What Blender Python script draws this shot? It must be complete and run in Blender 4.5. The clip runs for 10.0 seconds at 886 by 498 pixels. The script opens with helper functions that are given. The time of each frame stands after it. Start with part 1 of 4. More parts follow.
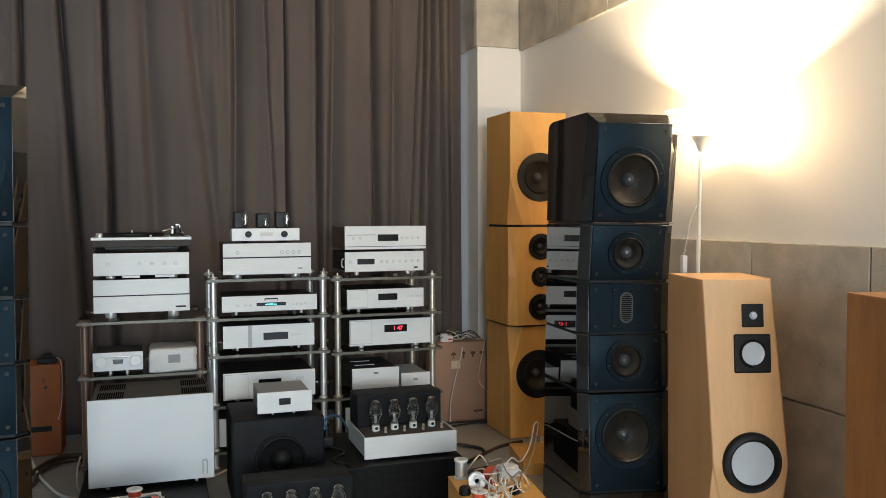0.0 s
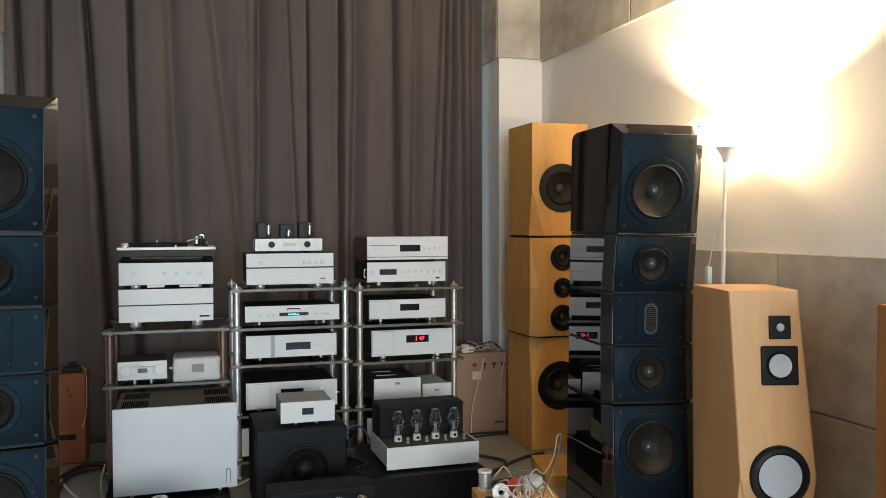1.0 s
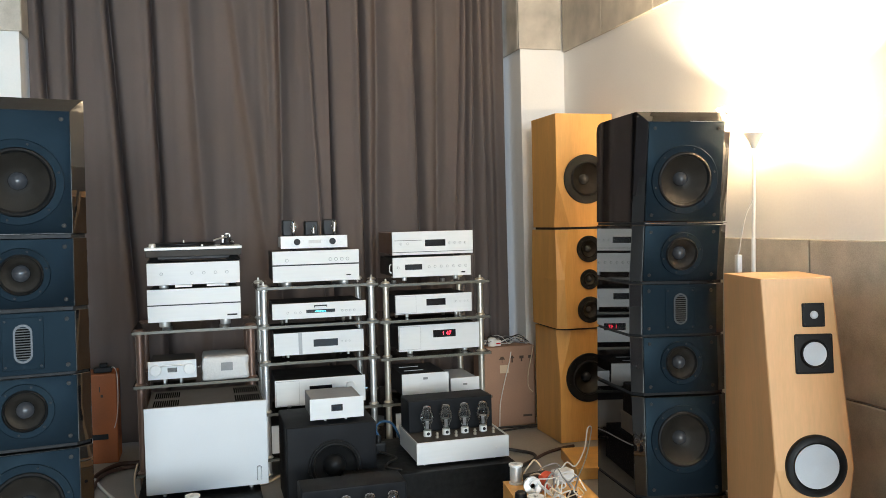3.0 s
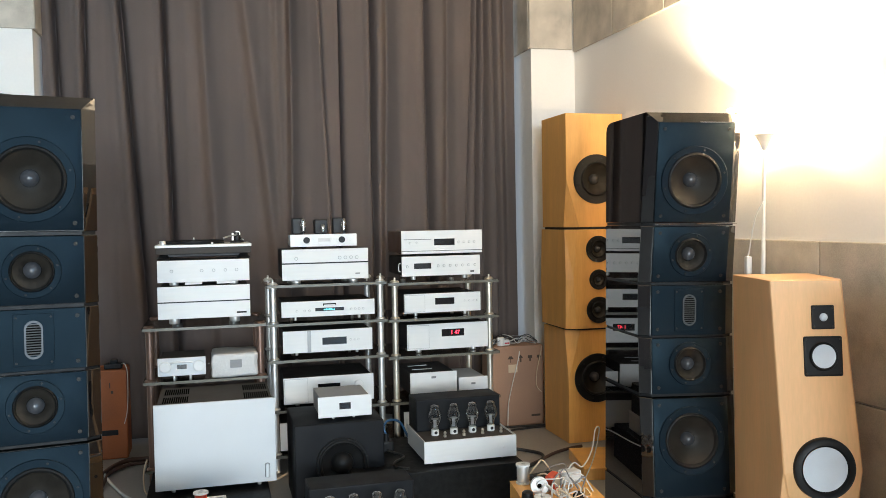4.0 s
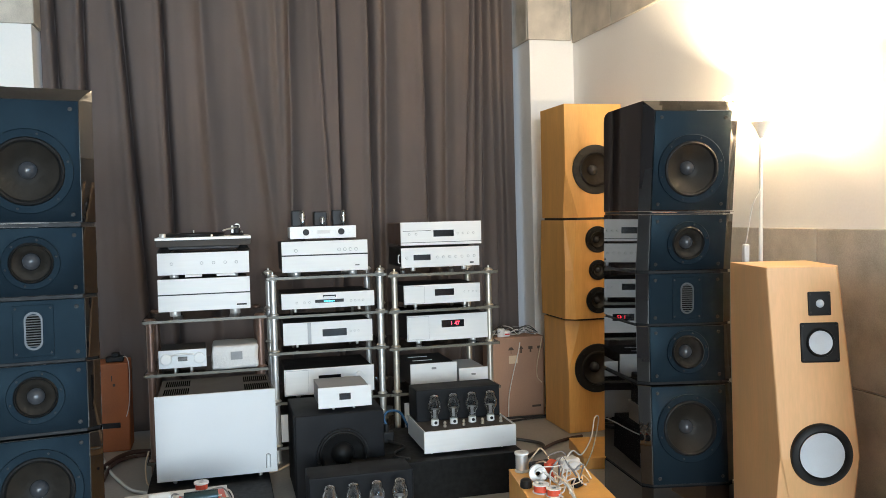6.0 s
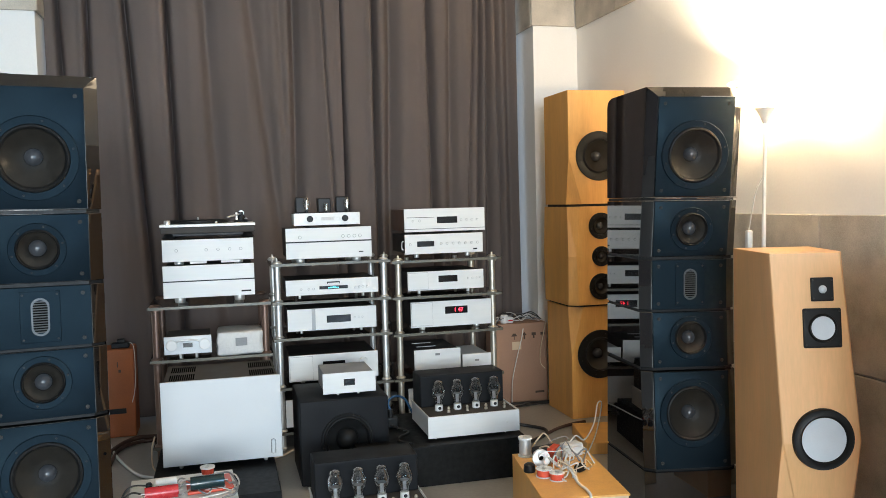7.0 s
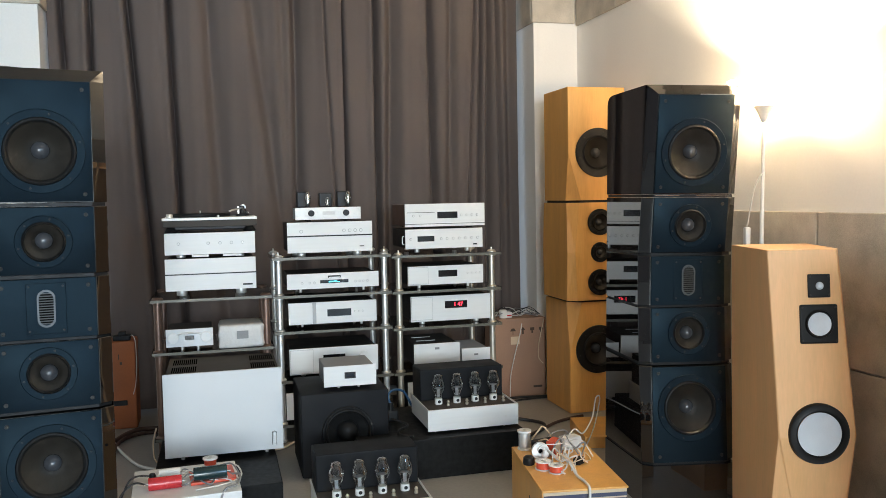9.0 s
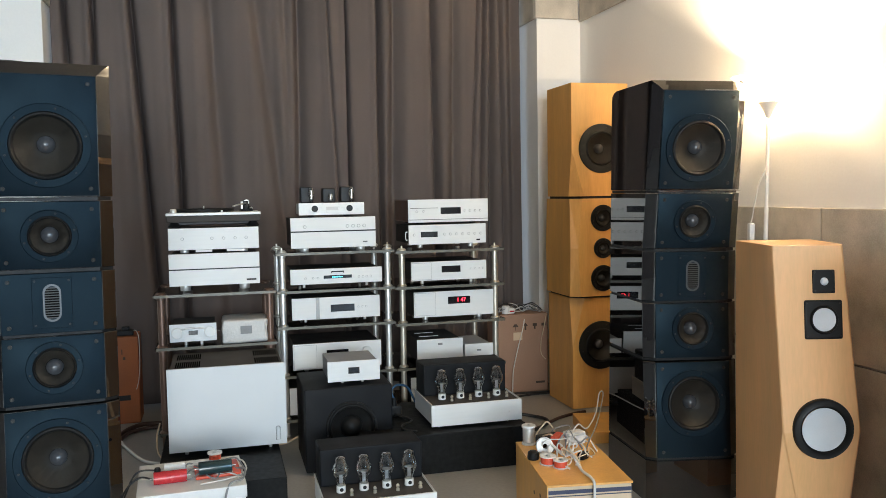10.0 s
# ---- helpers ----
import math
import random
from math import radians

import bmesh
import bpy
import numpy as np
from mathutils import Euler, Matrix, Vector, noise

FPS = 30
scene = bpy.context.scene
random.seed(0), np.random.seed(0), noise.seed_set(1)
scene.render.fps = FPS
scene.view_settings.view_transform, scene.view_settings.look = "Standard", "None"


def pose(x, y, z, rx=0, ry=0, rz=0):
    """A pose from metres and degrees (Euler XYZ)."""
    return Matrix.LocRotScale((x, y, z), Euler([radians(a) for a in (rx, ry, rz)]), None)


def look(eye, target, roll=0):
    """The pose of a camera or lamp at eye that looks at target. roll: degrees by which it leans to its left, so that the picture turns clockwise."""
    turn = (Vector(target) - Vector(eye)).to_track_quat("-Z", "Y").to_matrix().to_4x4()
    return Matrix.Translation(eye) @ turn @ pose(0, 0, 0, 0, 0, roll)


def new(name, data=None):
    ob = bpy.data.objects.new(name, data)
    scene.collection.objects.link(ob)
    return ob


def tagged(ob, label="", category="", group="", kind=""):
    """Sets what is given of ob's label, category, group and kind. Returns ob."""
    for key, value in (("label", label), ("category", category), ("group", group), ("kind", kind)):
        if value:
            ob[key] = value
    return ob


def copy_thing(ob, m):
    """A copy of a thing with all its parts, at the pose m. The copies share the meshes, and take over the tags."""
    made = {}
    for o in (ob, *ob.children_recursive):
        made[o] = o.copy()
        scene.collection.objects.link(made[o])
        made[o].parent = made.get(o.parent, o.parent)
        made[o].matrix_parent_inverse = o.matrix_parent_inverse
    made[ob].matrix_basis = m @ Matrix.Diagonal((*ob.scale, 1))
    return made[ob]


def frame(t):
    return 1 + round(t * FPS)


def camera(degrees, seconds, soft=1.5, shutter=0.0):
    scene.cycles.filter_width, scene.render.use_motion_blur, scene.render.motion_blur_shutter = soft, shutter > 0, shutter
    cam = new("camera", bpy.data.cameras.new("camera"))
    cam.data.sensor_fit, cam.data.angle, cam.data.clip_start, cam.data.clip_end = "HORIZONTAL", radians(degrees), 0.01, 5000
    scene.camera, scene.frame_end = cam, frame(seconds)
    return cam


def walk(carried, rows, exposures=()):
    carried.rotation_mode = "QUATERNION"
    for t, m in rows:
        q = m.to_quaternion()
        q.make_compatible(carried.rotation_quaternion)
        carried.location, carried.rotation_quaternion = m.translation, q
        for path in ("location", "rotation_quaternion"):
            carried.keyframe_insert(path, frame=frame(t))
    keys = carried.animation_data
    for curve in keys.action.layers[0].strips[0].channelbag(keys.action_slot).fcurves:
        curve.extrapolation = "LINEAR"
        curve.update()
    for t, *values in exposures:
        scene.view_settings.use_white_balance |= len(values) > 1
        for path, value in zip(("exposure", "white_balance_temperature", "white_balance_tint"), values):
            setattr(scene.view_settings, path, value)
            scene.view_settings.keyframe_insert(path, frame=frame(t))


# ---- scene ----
cam = camera(55.8, 10.0, soft=0.6)
PATH = [
    (0, (0.056, 0.046, 1.312), (0.695, 1.94, 1.229), -0.2),
    (0.5, (0.039, 0.048, 1.316), (0.652, 1.951, 1.242), -0.1),
    (1, (0.028, 0.051, 1.311), (0.629, 1.958, 1.254), -0.1),
    (1.5, (0.041, 0.054, 1.305), (0.638, 1.962, 1.248), -0.4),
    (2, (0.022, 0.063, 1.31), (0.622, 1.97, 1.246), -0.6),
    (2.5, (0.019, 0.069, 1.307), (0.59, 1.985, 1.241), -1.2),
    (4, (0.027, 0.063, 1.311), (0.551, 1.992, 1.239), -1.0),
    (4.5, (0.025, 0.06, 1.31), (0.548, 1.989, 1.24), -0.7),
    (5, (0.029, 0.06, 1.312), (0.546, 1.99, 1.242), -0.7),
    (5.5, (0.049, 0.051, 1.299), (0.565, 1.982, 1.228), -0.8),
    (6, (0.045, 0.047, 1.291), (0.561, 1.978, 1.207), -1.4),
    (7.5, (0.038, 0.02, 1.287), (0.544, 1.951, 1.164), -1.4),
    (8, (0.047, 0.003, 1.281), (0.553, 1.934, 1.158), -1.1),
    (8.5, (0.034, 0.008, 1.281), (0.547, 1.937, 1.158), -1.1),
    (9, (0.013, 0.01, 1.289), (0.528, 1.939, 1.163), -1.1),
    (9.5, (0.0, 0.015, 1.285), (0.512, 1.944, 1.16), -1.0),
    (10, (-0.006, 0.012, 1.284), (0.509, 1.94, 1.15), -1.0),
]
walk(cam, [(t, look(eye, target, roll)) for t, eye, target, roll in PATH],
     exposures=[(0, -0.42, 6750, 10), (1, -0.48, 6750, 10), (2, -0.23, 6700, 10), (2.5, -0.02, 6650, 10), (4.5, 0.12, 6500, 10),
                (5.5, 0.11, 6450, 10), (6, 0.09, 6450, 10), (7.5, 0.06, 6450, 10), (10, -0.08, 6550, 10)])

# ---- light ----
world = bpy.data.worlds.new("sky")
scene.world = world
world.use_nodes = True
_wn = world.node_tree
_sky = _wn.nodes.new("ShaderNodeTexSky")
_sky.sky_type = "NISHITA"
_sky.sun_disc = False
_sky.sun_elevation = radians(32)
_sky.sun_rotation = radians(200)
_wn.links.new(_sky.outputs[0], _wn.nodes["Background"].inputs[0])
_wn.nodes["Background"].inputs[1].default_value = 0.08


def lamp(name, kind, m, energy, colour, **values):
    data = bpy.data.lights.new(name, kind)
    data.energy, data.color = energy, colour
    if kind == "AREA":
        data.shape, data.size, data.size_y = "RECTANGLE", values["size"], values["size_y"]
    elif kind == "SUN":
        data.angle = values["angle"]
    else:
        data.shadow_soft_size = values["radius"]
    ob = new(name, data)
    ob.matrix_world = m
    return ob


lamp("sun", "SUN", look((4, -6, 6), (0, 0, 0)), 0.8, (1.0, 0.95, 0.88), angle=radians(12))
# stand-ins for daylight: two unseen windows assumed behind the camera, one behind the curtains
lamp("assumed_daylight_south", "AREA", look((-0.6, -8.05, 1.85), (-0.6, 0, 1.8)), 760, (0.82, 0.93, 1.0), size=4.0, size_y=1.9)
lamp("assumed_daylight_east", "AREA", look((2.40, -4.4, 1.85), (-0.5, -4.4, 1.85)), 430, (0.34, 0.64, 1.0), size=3.6, size_y=1.9)
lamp("daylight_north", "AREA", look((0.55, 5.56, 1.8), (0.55, 0, 1.8)), 14, (0.62, 0.78, 1.0), size=2.8, size_y=2.9)
# bulb of the floor lamp
lamp("bulb_light", "POINT", pose(2.17, 2.985, 1.652), 370, (1.0, 0.79, 0.53), radius=0.02)


# ---- materials ----
def material(name, base, rough=0.5, metal=0.0, vary=0.12, scale=6.0, fine=120.0, bump=0.0, grain=None, coat=0.0, spec=0.5,
             island=0.0, stretch=None):
    """A principled surface with broad stains and fine grain in its colour, its gloss and its relief."""
    m = bpy.data.materials.new(name)
    m.use_nodes = True
    n, l = m.node_tree.nodes, m.node_tree.links
    b = n["Principled BSDF"]
    b.inputs["Metallic"].default_value = metal
    b.inputs["Coat Weight"].default_value = coat
    b.inputs["Coat Roughness"].default_value = 0.04
    b.inputs["Specular IOR Level"].default_value = spec
    co = n.new("ShaderNodeTexCoord")
    mp = n.new("ShaderNodeMapping")
    l.new(co.outputs["Object"], mp.inputs[0])
    if stretch:
        mp.inputs["Scale"].default_value = stretch
    big = n.new("ShaderNodeTexNoise")
    big.inputs["Scale"].default_value, big.inputs["Detail"].default_value = scale, 5
    small = n.new("ShaderNodeTexNoise")
    small.inputs["Scale"].default_value, small.inputs["Detail"].default_value = fine, 3
    l.new(mp.outputs[0], big.inputs[0])
    l.new(mp.outputs[0], small.inputs[0])
    add = n.new("ShaderNodeMath")
    add.operation = "MULTIPLY_ADD"
    l.new(small.outputs[0], add.inputs[0])
    add.inputs[1].default_value = 0.5
    l.new(big.outputs[0], add.inputs[2])
    ramp = n.new("ShaderNodeValToRGB")
    lo = [c * (1 - vary) for c in base]
    hi = [min(1.0, c * (1 + vary)) for c in base]
    if grain:
        lo = grain
    ramp.color_ramp.elements[0].position, ramp.color_ramp.elements[0].color = 0.5, (*lo, 1)
    ramp.color_ramp.elements[1].position, ramp.color_ramp.elements[1].color = 1.0, (*hi, 1)
    l.new(add.outputs[0], ramp.inputs[0])
    out = ramp.outputs[0]
    if island:
        info = n.new("ShaderNodeObjectInfo")
        rng = n.new("ShaderNodeMapRange")
        rng.inputs[3].default_value, rng.inputs[4].default_value = 1 - island, 1 + island
        l.new(info.outputs["Random"], rng.inputs[0])
        hsv = n.new("ShaderNodeHueSaturation")
        l.new(rng.outputs[0], hsv.inputs["Value"])
        l.new(out, hsv.inputs["Color"])
        out = hsv.outputs[0]
    l.new(out, b.inputs["Base Color"])
    rr = n.new("ShaderNodeMapRange")
    rr.inputs[1].default_value, rr.inputs[2].default_value = 0.3, 0.7
    rr.inputs[3].default_value, rr.inputs[4].default_value = max(0.0, rough * 0.85), min(1.0, rough * 1.15)
    l.new(big.outputs[0], rr.inputs[0])
    l.new(rr.outputs[0], b.inputs["Roughness"])
    if bump:
        bp = n.new("ShaderNodeBump")
        bp.inputs["Strength"].default_value, bp.inputs["Distance"].default_value = 1.0, bump
        l.new(small.outputs[0], bp.inputs["Height"])
        l.new(bp.outputs[0], b.inputs["Normal"])
    return m


def glow(name, colour, strength):
    m = bpy.data.materials.new(name)
    m.use_nodes = True
    b = m.node_tree.nodes["Principled BSDF"]
    b.inputs["Base Color"].default_value = (*colour, 1)
    b.inputs["Emission Color"].default_value = (*colour, 1)
    b.inputs["Emission Strength"].default_value = strength
    return m


def glass(name, colour, rough=0.0, ior=1.45):
    m = bpy.data.materials.new(name)
    m.use_nodes = True
    b = m.node_tree.nodes["Principled BSDF"]
    b.inputs["Base Color"].default_value = (*colour, 1)
    b.inputs["Transmission Weight"].default_value = 1.0
    b.inputs["Roughness"].default_value, b.inputs["IOR"].default_value = rough, ior
    return m


def cloth(name, base, thin):
    """Heavy curtain cloth: a fine weave that lets a little daylight through."""
    m = material(name, base, 0.95, vary=0.10, scale=1.2, fine=400, bump=0.0006, spec=0.1)
    n, l = m.node_tree.nodes, m.node_tree.links
    tr = n.new("ShaderNodeBsdfTranslucent")
    tr.inputs[0].default_value = (0.30, 0.34, 0.42, 1)
    mix = n.new("ShaderNodeMixShader")
    mix.inputs[0].default_value = thin
    l.new(n["Principled BSDF"].outputs[0], mix.inputs[1])
    l.new(tr.outputs[0], mix.inputs[2])
    l.new(mix.outputs[0], n["Material Output"].inputs[0])
    return m


def thin_glass(name):
    """A blown glass wall: clear, with gloss that grows at grazing angles."""
    m = bpy.data.materials.new(name)
    m.use_nodes = True
    n, l = m.node_tree.nodes, m.node_tree.links
    clear, gloss, mix, fr = n.new("ShaderNodeBsdfTransparent"), n.new("ShaderNodeBsdfGlossy"), n.new("ShaderNodeMixShader"), n.new("ShaderNodeLayerWeight")
    clear.inputs[0].default_value = (0.95, 0.96, 0.95, 1)
    gloss.inputs["Roughness"].default_value = 0.08
    fr.inputs[0].default_value = 0.48
    l.new(fr.outputs["Facing"], mix.inputs[0])
    l.new(clear.outputs[0], mix.inputs[1])
    l.new(gloss.outputs[0], mix.inputs[2])
    l.new(mix.outputs[0], n["Material Output"].inputs[0])
    return m


PLASTER = material("white_plaster", (0.88, 0.86, 0.82), 0.85, vary=0.03, scale=1.5, fine=90, bump=0.0006)
FELT = material("grey_felt", (0.50, 0.455, 0.385), 0.98, vary=0.26, scale=7, fine=240, bump=0.0006, spec=0.1, island=0.07)
FLOOR = material("grey_floor", (0.34, 0.325, 0.30), 0.36, vary=0.16, scale=2.2, fine=60, bump=0.0003)
CEILING = material("dimmed_ceiling", (0.46, 0.44, 0.41), 0.9, vary=0.03, scale=1.0, fine=60)
CURTAIN = cloth("grey_brown_curtain", (0.142, 0.115, 0.104), 0.10)
SILVER = material("brushed_silver", (0.80, 0.80, 0.785), 0.55, metal=0.06, spec=0.35, vary=0.03, scale=5, fine=300, stretch=(1, 1, 12), bump=0.00004)
SILVER_PLAIN = material("satin_silver_paint", (0.70, 0.715, 0.72), 0.55, metal=0.08, spec=0.35, vary=0.04, scale=3, fine=200)
BRIGHT_METAL = material("bright_metal", (0.85, 0.85, 0.84), 0.2, metal=1.0, vary=0.03, scale=30, fine=200)
CHASSIS = material("dark_chassis_metal", (0.030, 0.027, 0.025), 0.55, metal=0.0, spec=0.25, vary=0.2, scale=8, fine=300, bump=0.0001)
TOPGREY = material("dark_grey_cover", (0.068, 0.060, 0.054), 0.7, metal=0.0, spec=0.2, vary=0.12, scale=6, fine=300, bump=0.0002)
BLACK = material("black_plastic", (0.012, 0.012, 0.013), 0.45, spec=0.3, vary=0.2, scale=20, fine=200)
DISPLAY = material("display_window", (0.012, 0.012, 0.014), 0.12, vary=0.1, scale=20, fine=200)
CHROME = material("polished_steel", (0.78, 0.77, 0.74), 0.42, metal=0.8, vary=0.05, scale=12, fine=150)
BRASS_POST = material("nickel_post", (0.62, 0.57, 0.48), 0.42, metal=0.8, vary=0.06, scale=12, fine=150)
BRONZE = material("bronze_brown_post", (0.20, 0.125, 0.095), 0.35, metal=0.6, vary=0.12, scale=12, fine=150)
SHELF = glass("smoked_glass", (0.50, 0.48, 0.44), 0.02)
BULB_GLASS = thin_glass("valve_glass")
GRILLE = material("dark_grille_metal", (0.035, 0.034, 0.032), 0.5, metal=0.0, vary=0.1, scale=30, fine=200)
RIM = material("satin_rim_metal", (0.06, 0.066, 0.072), 0.4, metal=0.3, vary=0.1, scale=30, fine=200)
GETTER = material("valve_plate", (0.36, 0.36, 0.37), 0.35, metal=0.8, vary=0.15, scale=60, fine=300)
CERAMIC = material("white_ceramic", (0.80, 0.79, 0.76), 0.3, vary=0.03, scale=40, fine=200)
LACQUER = material("black_piano_lacquer", (0.006, 0.005, 0.005), 0.015, vary=0.2, scale=4, fine=100)
LACQUER.node_tree.nodes["Principled BSDF"].inputs["IOR"].default_value = 1.85
BAFFLE = material("satin_black_blue_sheen", (0.0048, 0.0078, 0.0112), 0.50, spec=0.16, vary=0.12, scale=4, fine=350, bump=0.00001)
BAFFLE.node_tree.nodes["Principled BSDF"].inputs["Specular Tint"].default_value = (0.45, 0.78, 1.0, 1)
RUBBER = material("black_rubber", (0.009, 0.009, 0.009), 0.5, spec=0.25, vary=0.2, scale=30, fine=200)
CONE = material("grey_black_cone", (0.021, 0.0175, 0.0135), 0.5, spec=0.30, vary=0.25, scale=20, fine=250, bump=0.0003)
CAP = material("glossy_dust_cap", (0.045, 0.046, 0.050), 0.22, vary=0.15, scale=20, fine=200)
WHITE_CONE = material("pale_ceramic_cone", (0.56, 0.60, 0.64), 0.35, vary=0.04, scale=15, fine=200)
MAPLE = material("maple_veneer", (0.77, 0.41, 0.115), 0.42, vary=0.10, scale=3, fine=30, stretch=(5, 5, 0.5), grain=(0.69, 0.34, 0.085), coat=0.15)
MAPLE_PALE = material("pale_maple_veneer", (0.78, 0.435, 0.205), 0.42, vary=0.06, scale=3, fine=30, stretch=(5, 5, 0.5), grain=(0.69, 0.40, 0.18), coat=0.15)
ALDER = material("orange_wood_veneer", (0.50, 0.205, 0.05), 0.45, vary=0.12, scale=3, fine=30, stretch=(7, 7, 0.9), grain=(0.36, 0.14, 0.035), coat=0.1)
GRANITE = material("black_stone", (0.010, 0.010, 0.010), 0.5, spec=0.12, vary=0.5, scale=40, fine=400)
CARDBOARD = material("brown_cardboard", (0.36, 0.215, 0.145), 0.85, vary=0.10, scale=5, fine=120, bump=0.0004)
ORANGE_CARD = material("orange_painted_wood", (0.36, 0.10, 0.025), 0.6, vary=0.15, scale=6, fine=120)
CARDPRINT = material("dark_print", (0.07, 0.045, 0.03), 0.8, vary=0.1, scale=20, fine=200)
WHITE_CABLE = material("white_cable", (0.66, 0.64, 0.60), 0.45, vary=0.05, scale=20, fine=200)
GREY_CABLE = material("grey_cable", (0.24, 0.24, 0.24), 0.45, vary=0.1, scale=20, fine=200)
DARK_CABLE = material("dark_cable", (0.02, 0.019, 0.018), 0.5, vary=0.1, scale=20, fine=200)
BROWN_CABLE = material("brown_cable", (0.07, 0.035, 0.025), 0.5, vary=0.1, scale=20, fine=200)
BLUE_CABLE = material("blue_cable", (0.03, 0.10, 0.20), 0.5, vary=0.1, scale=20, fine=200)
WHITE_PLASTIC = material("white_plastic", (0.72, 0.71, 0.69), 0.4, vary=0.04, scale=12, fine=150)
WRAP = material("milky_foam_wrap", (0.66, 0.64, 0.61), 0.5, vary=0.08, scale=10, fine=80, bump=0.002)
RED = material("red_film", (0.50, 0.030, 0.035), 0.25, vary=0.15, scale=20, fine=150)
ORANGE_RED = material("orange_red_plastic", (0.66, 0.09, 0.045), 0.35, vary=0.1, scale=20, fine=150)
GREEN_BLACK = material("dark_green_film", (0.012, 0.030, 0.032), 0.15, vary=0.2, scale=20, fine=150)
LAMP_PAINT = material("pale_grey_lamp_paint", (0.62, 0.60, 0.57), 0.4, vary=0.04, scale=20, fine=150)
VENT = material("vent_shadow", (0.006, 0.006, 0.006), 1.0, spec=0.0, vary=0.1, scale=20, fine=100)
RING = material("fine_dark_ring", (0.36, 0.36, 0.36), 0.5, metal=0.3, vary=0.1, scale=20, fine=100)
SHADE = cloth("frosted_lamp_shade", (0.85, 0.83, 0.79), 0.85)
_n, _l = SHADE.node_tree.nodes, SHADE.node_tree.links
_n["Translucent BSDF"].inputs[0].default_value = (0.96, 0.94, 0.89, 1)
_clear, _mix = _n.new("ShaderNodeBsdfTransparent"), _n.new("ShaderNodeMixShader")
_clear.inputs[0].default_value = (1.0, 0.95, 0.88, 1)
_mix.inputs[0].default_value = 0.34
_l.new(_n["Material Output"].inputs[0].links[0].from_socket, _mix.inputs[1])
_l.new(_clear.outputs[0], _mix.inputs[2])
_l.new(_mix.outputs[0], _n["Material Output"].inputs[0])
CREAM = material("cream_box_board", (0.62, 0.48, 0.33), 0.7, vary=0.06, scale=5, fine=120)
NAVY = material("dark_blue_print", (0.05, 0.055, 0.10), 0.6, vary=0.1, scale=20, fine=200)
BULB_GLOW = glow("lit_bulb", (1.0, 0.83, 0.58), 60.0)
RED_LED = glow("red_digits", (1.0, 0.03, 0.06), 5.0)
CYAN_LED = glow("cyan_digits", (0.10, 0.75, 0.85), 2.5)
WINDOW_GLASS = glass("window_glass", (0.95, 0.97, 0.97))


# ---- building helpers ----
def thing(name, m, label, category, group="", kind=""):
    ob = new(name)
    ob.empty_display_size = 0.05
    ob.matrix_world = m
    return tagged(ob, label, category, group, kind)


def mesh_of(bm, name, mat, smooth=True):
    bmesh.ops.recalc_face_normals(bm, faces=bm.faces)
    angle = 80 if bm.faces.layers.int.get("tube") else 40 if bm.faces.layers.int.get("round") else 20
    me = bpy.data.meshes.new(name)
    bm.to_mesh(me)
    bm.free()
    if mat:
        me.materials.append(mat)
    if smooth:
        me.polygons.foreach_set("use_smooth", [True] * len(me.polygons))
        me.set_sharp_from_angle(angle=radians(angle))
    return me


def part(name, bm, mat, parent, label="", at=None, kind=""):
    """Links a bmesh as one mesh under a thing or a part, in its parent's space."""
    me = bm if isinstance(bm, bpy.types.Mesh) else mesh_of(bm, name, mat)
    ob = new(name, me)
    ob.parent = parent
    if at is not None:
        ob.matrix_local = at if isinstance(at, Matrix) else Matrix.Translation(at)
    return tagged(ob, label, kind=kind)


def structure(name, bm, mat, label=""):
    ob = new(name, mesh_of(bm, name, mat))
    return tagged(ob, label, kind="structure")


def box(x0, x1, y0, y1, z0, z1, bevel=0.0, seg=2, bm=None):
    own = bm is None
    b = bmesh.new()
    vs = [b.verts.new(p) for p in ((x0, y0, z0), (x1, y0, z0), (x1, y1, z0), (x0, y1, z0), (x0, y0, z1), (x1, y0, z1), (x1, y1, z1), (x0, y1, z1))]
    for f in ((0, 3, 2, 1), (4, 5, 6, 7), (0, 1, 5, 4), (1, 2, 6, 5), (2, 3, 7, 6), (3, 0, 4, 7)):
        b.faces.new([vs[i] for i in f])
    if bevel:
        bmesh.ops.bevel(b, geom=b.edges[:], offset=bevel, segments=seg, affect="EDGES", profile=0.5)
    return b if own else join(bm, b)


def join(bm, extra, m=None):
    """Adds the bmesh extra to bm."""
    if m is not None:
        bmesh.ops.transform(extra, matrix=m, verts=extra.verts)
    tmp = bpy.data.meshes.new("tmp")
    extra.to_mesh(tmp)
    extra.free()
    bm.from_mesh(tmp)
    bpy.data.meshes.remove(tmp)
    return bm


def lathe(profile, steps=32, axis="z"):
    """Turns a profile of (radius, height) pairs about the axis."""
    b = bmesh.new()
    b.faces.layers.int.new("round")
    rings = []
    for r, h in profile:
        if r < 1e-6:
            rings.append([b.verts.new((0, 0, h))])
        else:
            rings.append([b.verts.new((r * math.cos(2 * math.pi * i / steps), r * math.sin(2 * math.pi * i / steps), h)) for i in range(steps)])
    for a, c in zip(rings, rings[1:]):
        for i in range(steps):
            j = (i + 1) % steps
            q = [a[i % len(a)], a[j % len(a)], c[j % len(c)], c[i % len(c)]]
            q = list(dict.fromkeys(q))
            if len(q) > 2:
                b.faces.new(q)
    if axis == "-y":
        bmesh.ops.rotate(b, verts=b.verts, cent=(0, 0, 0), matrix=Matrix.Rotation(radians(90), 3, "X"))
    if axis == "x":
        bmesh.ops.rotate(b, verts=b.verts, cent=(0, 0, 0), matrix=Matrix.Rotation(radians(90), 3, "Y"))
    return b


